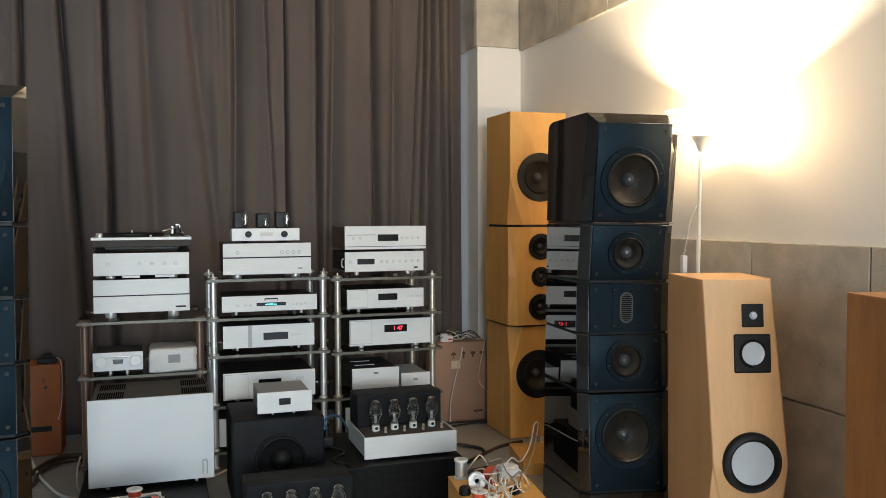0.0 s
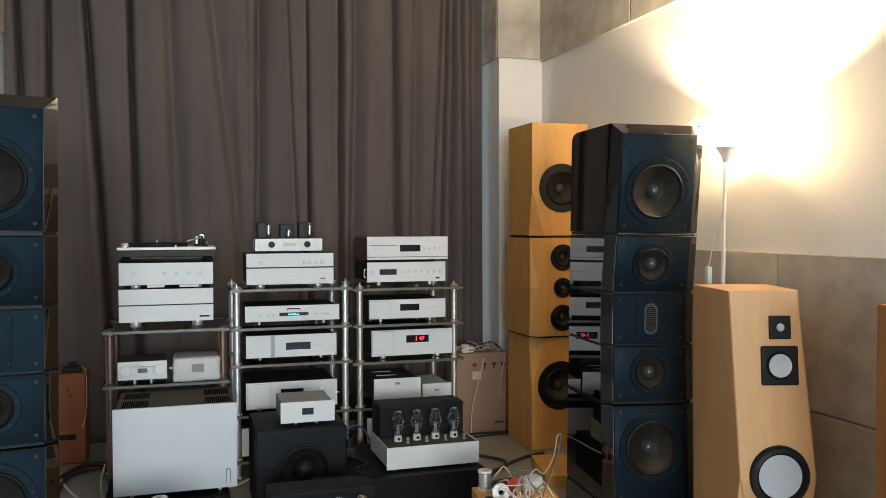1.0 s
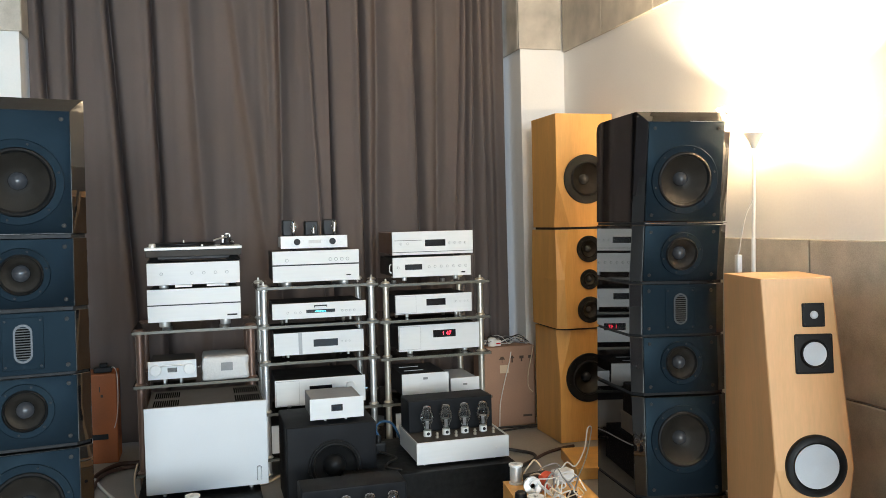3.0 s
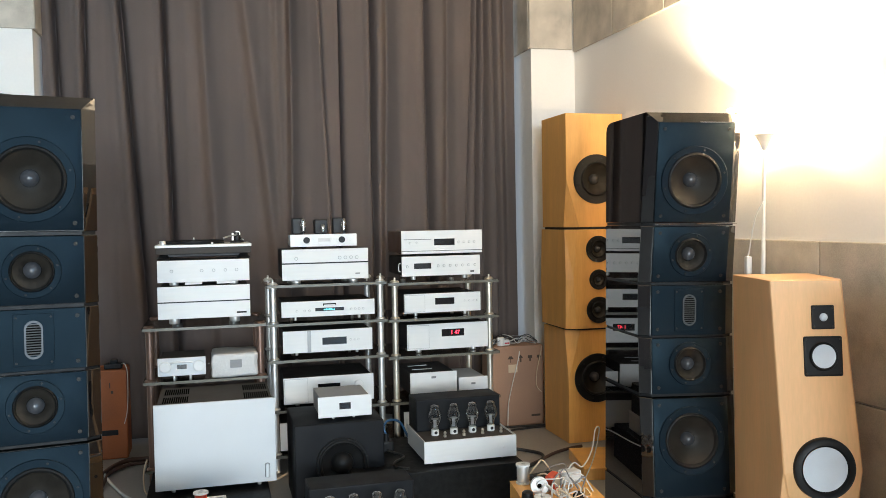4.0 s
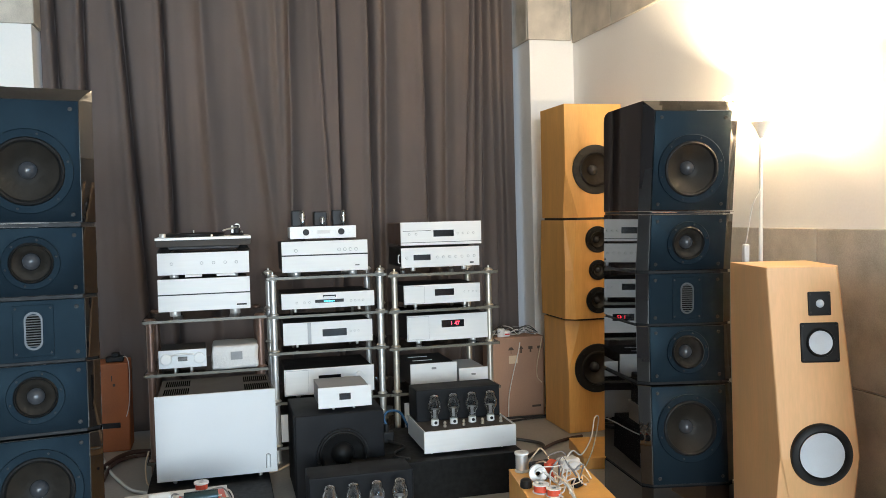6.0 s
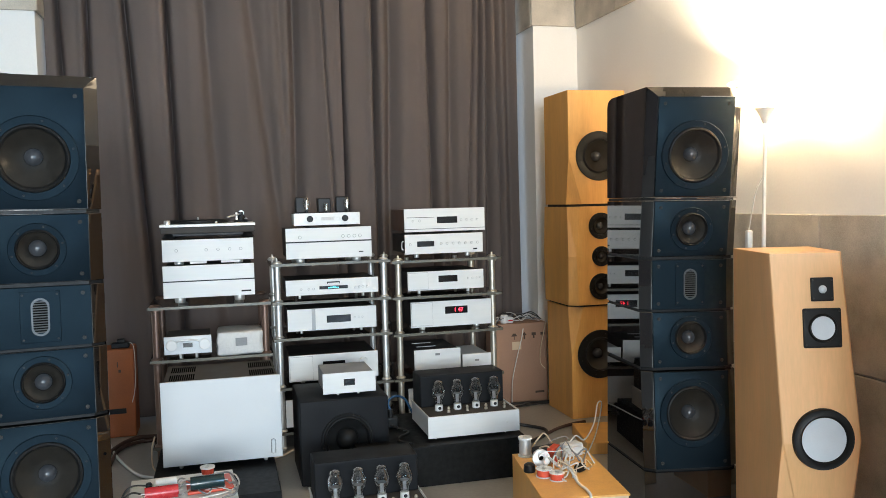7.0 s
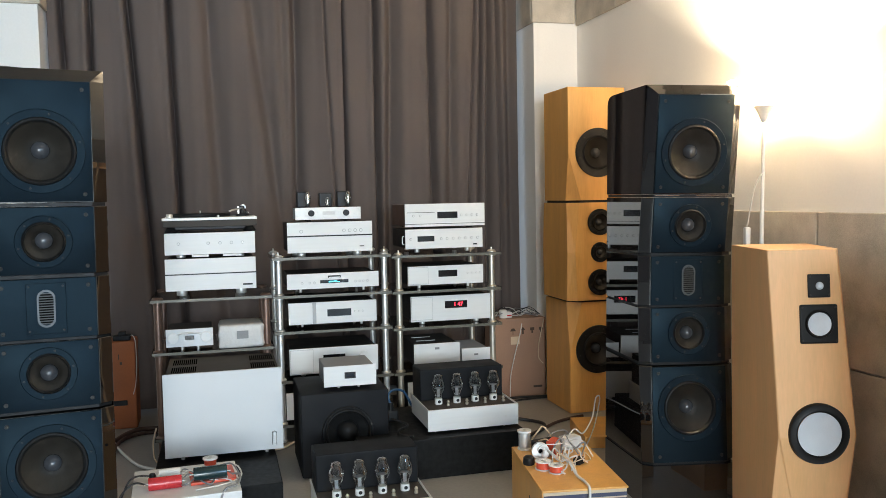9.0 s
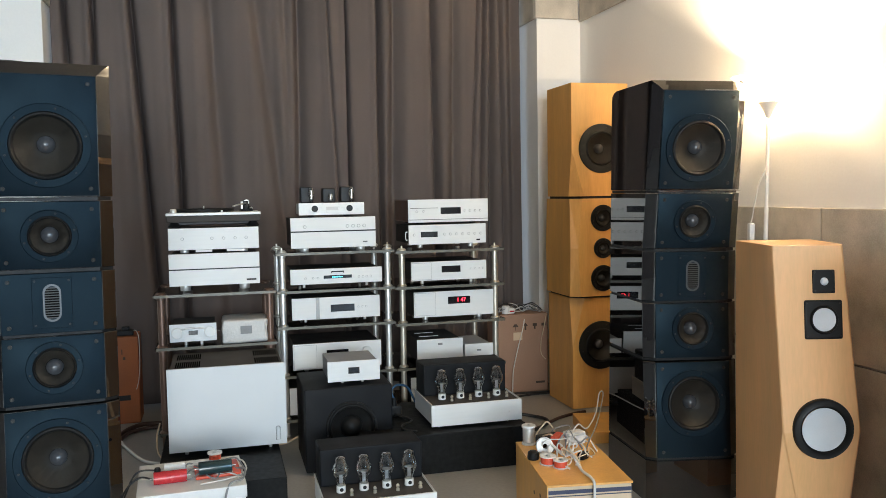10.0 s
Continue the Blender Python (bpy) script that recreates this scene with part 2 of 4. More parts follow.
def rod(r, z0, z1, steps=20, bevel=0.0):
    v = min(bevel, r * 0.5)
    if v:
        return lathe([(0, z0), (r - v, z0), (r, z0 + v), (r, z1 - v), (r - v, z1), (0, z1)], steps)
    return lathe([(0, z0), (r, z0), (r, z1), (0, z1)], steps)


def loft(sections, cap=True):
    """Joins plan outlines [(z, [(x, y), ...]), ...] of equal count into one solid, with flat triangles."""
    b = bmesh.new()
    rings = [[b.verts.new((x, y, z)) for x, y in pts] for z, pts in sections]
    for a, c in zip(rings, rings[1:]):
        n = len(a)
        for i in range(n):
            j = (i + 1) % n
            b.faces.new((a[i], a[j], c[j], c[i]))
    if cap:
        b.faces.new(rings[0])
        b.faces.new(rings[-1])
    return b


def spline(points, per=8):
    """A smooth line through the points."""
    p = [Vector(q) for q in points]
    p = [2 * p[0] - p[1]] + p + [2 * p[-1] - p[-2]]
    out = []
    for i in range(1, len(p) - 2):
        for k in range(per):
            t = k / per
            a, b, c, d = p[i - 1], p[i], p[i + 1], p[i + 2]
            out.append(0.5 * (2 * b + (c - a) * t + (2 * a - 5 * b + 4 * c - d) * t * t + (3 * b - a - 3 * c + d) * t ** 3))
    return out + [p[-2]]


def hose(points, r, per=8, sides=8):
    """A round cable along a smooth line through the points."""
    line = spline(points, per)
    b = bmesh.new()
    b.faces.layers.int.new("tube")
    rings = []
    up = Vector((0.1, 0.2, 1)).normalized()
    for i, q in enumerate(line):
        d = (line[min(i + 1, len(line) - 1)] - line[max(i - 1, 0)]).normalized()
        u = d.cross(up)
        u = u.normalized() if u.length > 1e-3 else Vector((1, 0, 0))
        v = d.cross(u)
        up = -v
        rings.append([b.verts.new(q + r * (math.cos(2 * math.pi * k / sides) * u + math.sin(2 * math.pi * k / sides) * v)) for k in range(sides)])
    for a, c in zip(rings, rings[1:]):
        for k in range(sides):
            b.faces.new((a[k], a[(k + 1) % sides], c[(k + 1) % sides], c[k]))
    b.faces.new(rings[0])
    b.faces.new(rings[-1])
    return b


def cable(points, r, mat, label, name="cable"):
    ob = new(name, mesh_of(hose(points, r), name, mat))
    return tagged(ob, label, "cable")


def cut(bm, holes):
    """Bores round holes along y through a solid: (x, z, radius, y0, y1)."""
    host = bpy.data.objects.new("host", mesh_of(bm, "host", None, False))
    scene.collection.objects.link(host)
    made = []
    for x, z, r, y0, y1 in holes:
        b = lathe([(0, -y1), (r, -y1), (r, -y0), (0, -y0)], 48, "-y")
        bmesh.ops.translate(b, verts=b.verts, vec=(x, 0, z))
        tool = bpy.data.objects.new("tool", mesh_of(b, "tool", None, False))
        scene.collection.objects.link(tool)
        mod = host.modifiers.new("bore", "BOOLEAN")
        mod.operation, mod.object, mod.solver = "DIFFERENCE", tool, "EXACT"
        made.append(tool)
    me = bpy.data.meshes.new_from_object(host.evaluated_get(bpy.context.evaluated_depsgraph_get()))
    out = bmesh.new()
    out.from_mesh(me)
    for o in (host, *made):
        bpy.data.objects.remove(o)
    return out


def letters(text, size, depth=0.0006):
    """The text as a mesh that faces -y, centred."""
    data = bpy.data.curves.new("letters", "FONT")
    data.body, data.size, data.extrude = text, size, depth
    data.align_x, data.align_y = "CENTER", "CENTER"
    ob = bpy.data.objects.new("letters", data)
    scene.collection.objects.link(ob)
    me = bpy.data.meshes.new_from_object(ob.evaluated_get(bpy.context.evaluated_depsgraph_get()))
    bpy.data.objects.remove(ob)
    me.transform(Matrix.Rotation(radians(90), 4, "X"))
    return me


# ---- the room ----
XE, XWEST, YN, YS, ZC = 2.335, -6.5, 5.18, -8.0, 3.3
YWIN = 5.62

structure("floor", box(XWEST - 0.2, XE + 0.25, YS - 0.2, YWIN + 0.25, -0.15, 0), FLOOR, "worn grey floor covering")
structure("ceiling", box(XWEST - 0.2, XE + 0.25, YS - 0.2, YWIN + 0.25, ZC, ZC + 0.2), CEILING, "unseen ceiling, greyed to limit bounced light")
wall_east = structure("wall_east", join(join(box(XE, XE + 0.25, -2.6, YWIN + 0.25, 0, ZC), box(XE, XE + 0.25, YS, -6.2, 0, ZC)),
                      join(box(XE, XE + 0.25, -6.2, -2.6, 0, 0.9), box(XE, XE + 0.25, -6.2, -2.6, 2.8, ZC))), PLASTER,
                      "white plastered wall with grey felt panels above and below")
structure("wall_west", box(XWEST - 0.2, XWEST, YS, YWIN + 0.25, 0, ZC), CURTAIN, "unseen west wall, made dark to limit bounced light")
structure("wall_south", join(join(box(XWEST, -2.6, YS - 0.2, YS, 0, ZC), box(1.4, XE, YS - 0.2, YS, 0, ZC)),
          join(box(-2.6, 1.4, YS - 0.2, YS, 0, 0.9), box(-2.6, 1.4, YS - 0.2, YS, 2.8, ZC))), FELT, "unseen south wall in grey felt to limit bounce, with an assumed window")
wall_north = structure("wall_north", join(box(XWEST, -0.925, YN, YWIN + 0.2, 0, ZC), box(-0.925, 2.03, YWIN, YWIN + 0.2, 0, 0.25)), PLASTER,
          "white wall beside a deep window recess")
pilaster = structure("pilaster", box(2.03, XE, YN, YWIN + 0.2, 0, ZC), PLASTER, "white corner pilaster with a felt-clad top")


def window(name, x0, x1, z0, z1, y, bars):
    """A window in a wall that runs along x: frame, mullions and panes."""
    ob = thing(name, pose(0, y, 0), "tall window with a pale metal frame", "window", kind="structure")
    w = 0.05
    fr = box(x0, x1, -0.03, 0.03, z0, z0 + w)
    for b in ((x0, x1, z1 - w, z1), (x0, x0 + w, z0 + w, z1 - w), (x1 - w, x1, z0 + w, z1 - w)):
        join(fr, box(b[0], b[1], -0.03, 0.03, b[2], b[3]))
    part("window_frame", fr, WHITE_PLASTIC, ob)
    step = (x1 - x0 - 2 * w) / bars
    for i in range(bars):
        a = x0 + w + i * step
        pane = part("pane", box(a + 0.02, a + step - 0.02, -0.004, 0.004, z0 + w, z1 - w), WINDOW_GLASS, ob)
        pane.visible_shadow = False
        if i:
            part("mullion", box(a - 0.02, a + 0.02, -0.028, 0.028, z0 + w, z1 - w), WHITE_PLASTIC, ob)
    return ob


window("window_1", -0.925, 2.03, 0.25, ZC, YWIN + 0.1, 3)
window("assumed_window_south", -2.6, 1.4, 0.9, 2.8, YS - 0.1, 4)
w3 = window("assumed_window_east", -1.8, 1.8, 0.9, 2.8, 0, 4)
w3.matrix_world = pose(XE + 0.14, -4.4, 0, 0, 0, 90)


# ---- curtains ----
def curtain(x0, x1, y, z0, z1, folds, seed, label):
    """A hanging cloth that falls in soft broad waves, with creases (place at 2.6 m height, drift for each metre down, half width, depth)."""
    nx, nz = int((x1 - x0) / 0.0045), 40
    b = bmesh.new()
    b.faces.layers.int.new("tube")
    grid = []
    for k in range(nz + 1):
        z = z1 + (z0 - z1) * k / nz
        row = []
        for i in range(nx + 1):
            xx = x0 + (x1 - x0) * i / nx
            d = 0.0
            for c, drift, w, deep in folds:
                cc = c + drift * (2.6 - z) + 0.006 * noise.noise((c * 9, z * 1.1, seed))
                ww = w * (1 + 0.12 * (2.6 - z))
                q = (xx - cc) / ww
                if abs(q) < 9:
                    # a crease: the cloth swings in sharply on one side and comes back slowly on the other
                    d += deep * (math.exp(-abs(q) ** 2.2) if q < 0 else math.exp(-abs(q / 1.5) ** 1.6)) - 0.10 * deep * math.exp(-((q + 2.6) / 1.5) ** 2)
            low = noise.noise((xx * 1.3 + seed, z * 0.25, 3.0))
            mid = noise.noise((xx * 7 + seed + 0.25 * z, z * 0.22, 7.0))
            fine = noise.noise((xx * 21 + seed, z * 0.5, 1.0))
            row.append(b.verts.new((xx, y - 0.05 + d + 0.024 * low + 0.028 * mid + 0.0055 * fine, z)))
        grid.append(row)
    for k in range(nz):
        for i in range(nx):
            b.faces.new((grid[k][i], grid[k][i + 1], grid[k + 1][i + 1], grid[k + 1][i]))
    ob = thing("curtain", pose(0, 0, 0), label, "curtain", "curtains before the window")
    cl = part("cloth", b, CURTAIN, ob)
    cl.modifiers.new("thickness", "SOLIDIFY").thickness = 0.002
    return ob


curtain(-0.912, 0.80, 5.40, 0.03, 3.16, [(-0.849, 0.027, 0.012, 0.09), (-0.682, -0.005, 0.011, 0.09), (-0.485, 0.057, 0.013, 0.11), (-0.242, 0.017, 0.012, 0.10), (-0.02, 0.038, 0.036, 0.06),
        (0.238, 0.111, 0.036, 0.055), (0.43, 0.02, 0.03, 0.04), (0.515, -0.01, 0.026, 0.085), (0.689, 0.035, 0.006, 0.025)], 5, "heavy grey-brown floor-length curtain hanging in soft folds")
curtain(0.785, 1.992, 5.42, 0.03, 3.16, [(0.797, 0.009, 0.012, 0.10), (1.018, 0.004, 0.013, 0.085), (1.126, -0.013, 0.030, 0.08), (1.383, 0.008, 0.016, 0.085), (1.529, -0.011, 0.026, 0.045),
        (1.697, -0.048, 0.007, 0.03), (1.739, -0.027, 0.010, 0.05), (1.785, -0.014, 0.012, 0.05), (1.848, 0.010, 0.014, 0.06), (1.935, 0.0, 0.03, 0.05)], 11, "heavy grey-brown curtain drawn to the white pilaster")
rail = thing("curtain_rail", pose(0, 0, 0), "plain white curtain rail under the ceiling", "curtain rail")
part("rail", box(-0.92, 2.02, 5.38, 5.44, 3.17, 3.2, 0.004), WHITE_PLASTIC, rail)
part("bracket", box(0.5, 0.56, 5.40, 5.42, 3.2, ZC), WHITE_PLASTIC, rail)


# ---- floor lamp ----
floor_lamp = thing("floor_lamp", pose(2.17, 3.02, 0, 1.2, 0, 0), "pale grey metal uplighter, lit, before the white wall", "floor lamp")
part("base", lathe([(0, 0), (0.09, 0), (0.095, 0.008), (0.087, 0.022), (0.03, 0.03), (0.012, 0.045), (0, 0.045)], 40), LAMP_PAINT, floor_lamp)
part("pole", lathe([(0, 0.04), (0.0095, 0.04), (0.0095, 0.75), (0.0088, 0.752), (0.0088, 1.2), (0.0075, 1.202), (0.0075, 1.575), (0, 1.575)], 20), LAMP_PAINT, floor_lamp)
part("shade_holder", lathe([(0.008, 1.565), (0.011, 1.572), (0.020, 1.594), (0.032, 1.616), (0.045, 1.634), (0.044, 1.635), (0.030, 1.618), (0.018, 1.596), (0.009, 1.576), (0.008, 1.565)], 40),
     LAMP_PAINT, floor_lamp, "flared pale metal shade holder")
part("shade", lathe([(0.040, 1.628), (0.060, 1.641), (0.088, 1.662), (0.112, 1.688), (0.131, 1.712), (0.145, 1.732), (0.143, 1.733), (0.129, 1.7135), (0.110, 1.690), (0.086, 1.664), (0.059, 1.6435), (0.039, 1.630), (0.040, 1.628)], 48),
     SHADE, floor_lamp, "frosted white bowl shade, glowing")
bulb = part("bulb", lathe([(0, 1.610), (0.010, 1.612), (0.013, 1.618), (0.022, 1.626), (0.029, 1.640), (0.030, 1.656), (0.024, 1.672), (0.012, 1.682), (0, 1.684)], 24), BULB_GLOW, floor_lamp, "lit bulb")
bulb.visible_shadow = False
part("cord", hose([(-0.011, -0.01, 1.36), (-0.03, 0.01, 1.30), (-0.034, 0.03, 1.22), (-0.03, 0.05, 1.16), (-0.03, 0.06, 1.135)], 0.0025), WHITE_CABLE, floor_lamp)
part("switch", box(-0.042, -0.018, 0.045, 0.07, 1.06, 1.135, 0.006), WHITE_PLASTIC, floor_lamp, "white cord switch")


# ---- loudspeakers ----
def driver(parent, x, z, y, frame_r, cone_r, cap_r, cone_mat=CONE, cap_mat=CAP, ring_mat=BAFFLE, name="woofer", depth=0.045, screws=6, at=None):
    """A cone driver in a baffle that faces -y: frame ring > surround, cone, dust cap, screws."""
    at = (at or Matrix()) @ Matrix.Translation((x, y, z))
    ring = part(name, lathe([(cone_r * 1.02, -0.012), (cone_r * 1.03, 0.003), (frame_r - 0.002, 0.004), (frame_r, 0.002), (frame_r, -0.004)], 48, "-y"), ring_mat, parent, at=at)
    part("surround", lathe([(cone_r * 1.03, 0.0), (cone_r * 1.0, 0.007), (cone_r * 0.95, 0.0095), (cone_r * 0.90, 0.006), (cone_r * 0.87, -0.002), (cone_r * 0.86, -0.006)], 48, "-y"), RUBBER, ring)
    part("cone", lathe([(cone_r * 0.875, -0.002), (cone_r * 0.7, -depth * 0.35), (cone_r * 0.45, -depth * 0.75), (cap_r * 0.9, -depth), (0, -depth * 1.05)], 48, "-y"), cone_mat, ring)
    if cap_r > 0.0:
        part("dust_cap", lathe([(cap_r * math.cos(radians(a)), -depth * 0.93 + cap_r * math.sin(radians(a))) for a in range(0, 90, 10)] + [(0, -depth * 0.93 + cap_r)], 32, "-y"), cap_mat, ring)
    for i in range(screws):
        a = 2 * math.pi * (i + 0.25) / screws
        rr = (frame_r + cone_r * 1.03) / 2
        part("screw", SCREW, None, ring, at=(rr * math.cos(a), -0.004, rr * math.sin(a)))
    return ring


SCREW = mesh_of(lathe([(0, 0.0006), (0.0018, 0.0008), (0.0020, 0.0024), (0.0034, 0.0024), (0.0038, 0.0), (0.0038, -0.002)], 12, "-y"), "screw", CHASSIS)
BOLT = mesh_of(lathe([(0, 0.0005), (0.003, 0.0005), (0.0034, 0.003), (0.0062, 0.003), (0.0070, 0.001), (0.0070, -0.002)], 16, "-y"), "bolt", CONE)


def array_speaker(m, label, flare, glints):
    """A tall black array of five stacked boxes, whose bolted baffles stand on a shallow hollow arc. flare: degrees by which its flanks open to the back."""
    sp = thing("tower_loudspeaker", m, label, "loudspeaker", "pair of black tower loudspeakers")
    w, c, cd, deep = 0.1575, 0.042, 0.026, 0.425
    fl = math.tan(radians(flare))

    def outline(fwd, shrink=0.0, lid=0.0, back=deep):
        """The plan at one height: fwd moves the front out; lid goes from the square front (0) to the top of its bevel (1)."""
        h, k = w - shrink, c - shrink
        fx, fy = h + k * lid * 0.98, -fwd + cd * lid
        oy = cd - fwd + 0.001
        o, bx = h + c + fl * (oy - cd), h + c + fl * (back - 0.05 - cd)
        return [(-fx, fy), (fx, fy), (o, oy), (bx, back - 0.05), (bx - 0.045, back), (-bx + 0.045, back), (-bx, back - 0.05), (-o, oy)]

    # lower and upper edge of each box, how far they stand forward, driver height
    rows = [(0.184, 0.575, 0.054, 0.021, 0.405), (0.591, 0.815, 0.018, 0.005, 0.710), (0.824, 1.027, 0.0, 0.0, 0.927),
            (1.039, 1.265, 0.0, 0.028, 1.150), (1.279, 1.673, 0.024, 0.074, 1.445)]
    plate_t = 0.009
    part("plinth", loft([(-m.translation.z, outline(0.050)), (0.02, outline(0.052)), (0.172, outline(0.052))]), LACQUER, sp, "gloss black plinth")
    for i, (a, b, fa, fb, zc) in enumerate(rows):
        part("gap_strip", loft([(a - 0.013, outline(fa - 0.02, 0.006)), (a - 0.001, outline(fa - 0.02, 0.006))]), RUBBER, sp)
        ga, gb = fa - plate_t, fb - plate_t
        secs = [(a, outline(ga)), (b, outline(gb))]
        if i == 4:
            secs += [(b + 0.020, outline(gb, 0, 0.45, deep - 0.006)), (b + 0.032, outline(gb, 0, 0.78, deep - 0.022)), (b + 0.040, outline(gb, 0, 1.0, deep - 0.055))]
        body = loft(secs)
        bmesh.ops.bevel(body, geom=[e for e in body.edges if abs(e.verts[0].co.z - e.verts[1].co.z) < 0.001 or i < 4], offset=0.0012, segments=1, affect="EDGES", profile=0.5)
        bore = (0.109, 0.069, 0, 0.069, 0.109)[i]
        if bore:
            body = cut(body, [(0, zc, bore, -0.12, 0.09)])
        part("cabinet", mesh_of(body, "cabinet", LACQUER, False), None, sp, "gloss black lacquered cabinet")
        # the baffle, in its own leaning plane
        mid, half = (a + b) / 2, (b - a) / 2
        lean = math.atan2(fb - fa, b - a)
        at = Matrix.Translation((0, -(fa + fb) / 2, mid)) @ Matrix.Rotation(lean, 4, "X")
        dz = zc - mid
        plate = box(-w + 0.002, w - 0.002, 0.0, plate_t + 0.003, -half + 0.001, half - 0.001, 0.0018)
        if bore:
            plate = cut(plate, [(0, dz, bore, -0.05, 0.09)])
        baf = part("baffle", plate, BAFFLE, sp, "satin black bolted baffle, blue daylight sheen put into its colour", at=at)
        for bx in (-0.131, 0.131):
            for bz in (-half + 0.0255, half - 0.0265):
                part("bolt", BOLT, None, baf, at=(bx, -0.001, bz))
        if i == 4 and glints:
            part("glint_line", box(0.01, w - 0.004, -0.003, 0.0, half + 0.0005, half + 0.0022), BRIGHT_METAL, sp, "thin bright strip standing in for a reflected glint", at=at)
            part("glint_line", box(-w + 0.004, -0.05, -0.002, 0.003, -half - 0.0075, -half - 0.0058), BRIGHT_METAL, sp, at=at)
            part("glint_line", box(0.02, w + 0.03, -0.002, 0.003, -half - 0.0075, -half - 0.0058), BRIGHT_METAL, sp, at=at)
        hold = at @ Matrix.Translation((0, 0, dz))
        if i in (0, 4):
            driver(sp, 0, 0, -0.002, 0.137, 0.108, 0.030, depth=0.05, at=hold)
        elif i in (1, 3):
            driver(sp, 0, 0, -0.002, 0.088, 0.066, 0.0295, name="midrange", depth=0.032, at=hold)
        else:
            plate = part("ribbon_tweeter", box(-0.061, 0.061, -0.0035, 0.0, -0.085, 0.085, 0.0015), BAFFLE, sp, "ribbon tweeter behind a slotted oval grille", at=hold)
            oval = bmesh.new()
            pts = []
            for k in range(32):
                t = 2 * math.pi * k / 32
                pts.append((0.028 * math.cos(t), 0.028 * math.sin(t) + (0.035 if math.sin(t) >= 0 else -0.035)))
            o = [oval.verts.new((x, -0.0065, z)) for x, z in pts]
            n = [oval.verts.new((x * 0.80, -0.0065, z * 0.89)) for x, z in pts]
            bk = [oval.verts.new((x, -0.003, z)) for x, z in pts]
            for k in range(32):
                j = (k + 1) % 32
                oval.faces.new((o[k], o[j], n[j], n[k]))
                oval.faces.new((o[k], bk[k], bk[j], o[j]))
            part("grille_rim", oval, RIM, plate, "bright oval rim")
            for k in range(13):
                zz = -0.050 + k * 0.00835
                w2 = 0.022 if abs(zz) < 0.036 else 0.022 * math.sqrt(max(0.05, 1 - ((abs(zz) - 0.034) / 0.024) ** 2))
                part("grille_slat", box(-w2, w2, -0.0062, -0.0035, zz - 0.0016, zz + 0.0016), GRILLE, plate)
            part("grille_gap", box(-0.0215, 0.0215, -0.0038, -0.0034, -0.052, 0.052), VENT, plate)
            for bx in (-0.052, 0.052):
                for bz in (-0.074, 0.074):
                    part("screw", SCREW, None, plate, at=(bx, -0.0035, bz))
    return sp


array_speaker(pose(-0.559, 3.026, 0.014, 0, 0.46, 9.1), "tall gloss-black array loudspeaker with matt baffles, in bluish daylight", 1.0, False)
array_speaker(pose(1.848, 3.05, 0.0, 0, 0.78, -8.7), "tall gloss-black array loudspeaker beside a pale maple tower", 4.4, True)
spool = thing("cloth_disc", pose(-0.70, 3.19, 1.7275), "flat black cloth bag on top of the black loudspeaker", "bag")
part("body", lathe([(0, 0), (0.13, 0), (0.14, 0.008), (0.12, 0.018), (0.05, 0.022), (0, 0.022)], 30), RUBBER, spool)


def faceted(hw, front, back, cham, cd=None):
    """A plan outline with chamfered front corners."""
    cd = cham if cd is None else cd
    return [(-hw + cham, front), (hw - cham, front), (hw, front + cd), (hw, back), (-hw, back), (-hw, front + cd)]


def maple_tower():
    sp = thing("maple_loudspeaker", pose(2.142, 4.49, 0), "tall three-box maple loudspeaker with faceted front, by the pilaster", "loudspeaker")
    e = 0.0015
    h = 0.178
    low = loft([(0.004, faceted(h, 0.0, 0.36, e)), (0.36, faceted(h, -0.002, 0.36, e)), (0.655, faceted(h, -0.004, 0.36, 0.075, 0.05))])
    mid = loft([(0.668, faceted(h + 0.012, -0.03, 0.36, 0.05, 0.035)), (0.95, faceted(h + 0.016, -0.034, 0.36, 0.04, 0.02)), (1.236, faceted(h + 0.008, -0.03, 0.36, 0.06, 0.045))])
    top = loft([(1.25, faceted(h, -0.004, 0.36, 0.075, 0.05)), (1.52, faceted(h, 0.0, 0.36, e)), (1.90, faceted(h, 0.0, 0.36, e))])
    for bm in (low, mid, top):
        bmesh.ops.triangulate(bm, faces=[f for f in bm.faces if len(f.verts) == 4 and abs(f.normal.z) < 0.9])
    part("bass_cabinet", mesh_of(cut(low, [(0, 0.375, 0.1, -0.15, 0.12)]), "bass_cabinet", MAPLE, False), None, sp)
    part("mid_cabinet", mesh_of(cut(mid, [(0, q, r, -0.15, 0.05) for q, r in ((1.123, 0.051), (0.948, 0.0365), (0.773, 0.051))]), "mid_cabinet", MAPLE, False), None, sp)
    part("bass_cabinet", mesh_of(cut(top, [(0.008, 1.525, 0.1, -0.15, 0.12)]), "bass_cabinet", MAPLE, False), None, sp)
    for z in (0.655, 1.236):
        part("gap_strip", loft([(z, faceted(h - 0.01, 0.004, 0.35, 0.06)), (z + 0.014, faceted(h - 0.01, 0.004, 0.35, 0.06))]), RUBBER, sp)
    driver(sp, 0.008, 1.525, -0.006, 0.142, 0.098, 0.032, ring_mat=RUBBER, name="woofer")
    driver(sp, 0.0, 1.123, -0.038, 0.076, 0.050, 0.022, ring_mat=RUBBER, name="midrange", depth=0.025)
    driver(sp, 0.0, 0.948, -0.040, 0.058, 0.036, 0.018, ring_mat=RUBBER, name="tweeter", depth=0.012)
    driver(sp, 0.0, 0.773, -0.038, 0.076, 0.050, 0.022, ring_mat=RUBBER, name="midrange", depth=0.025)
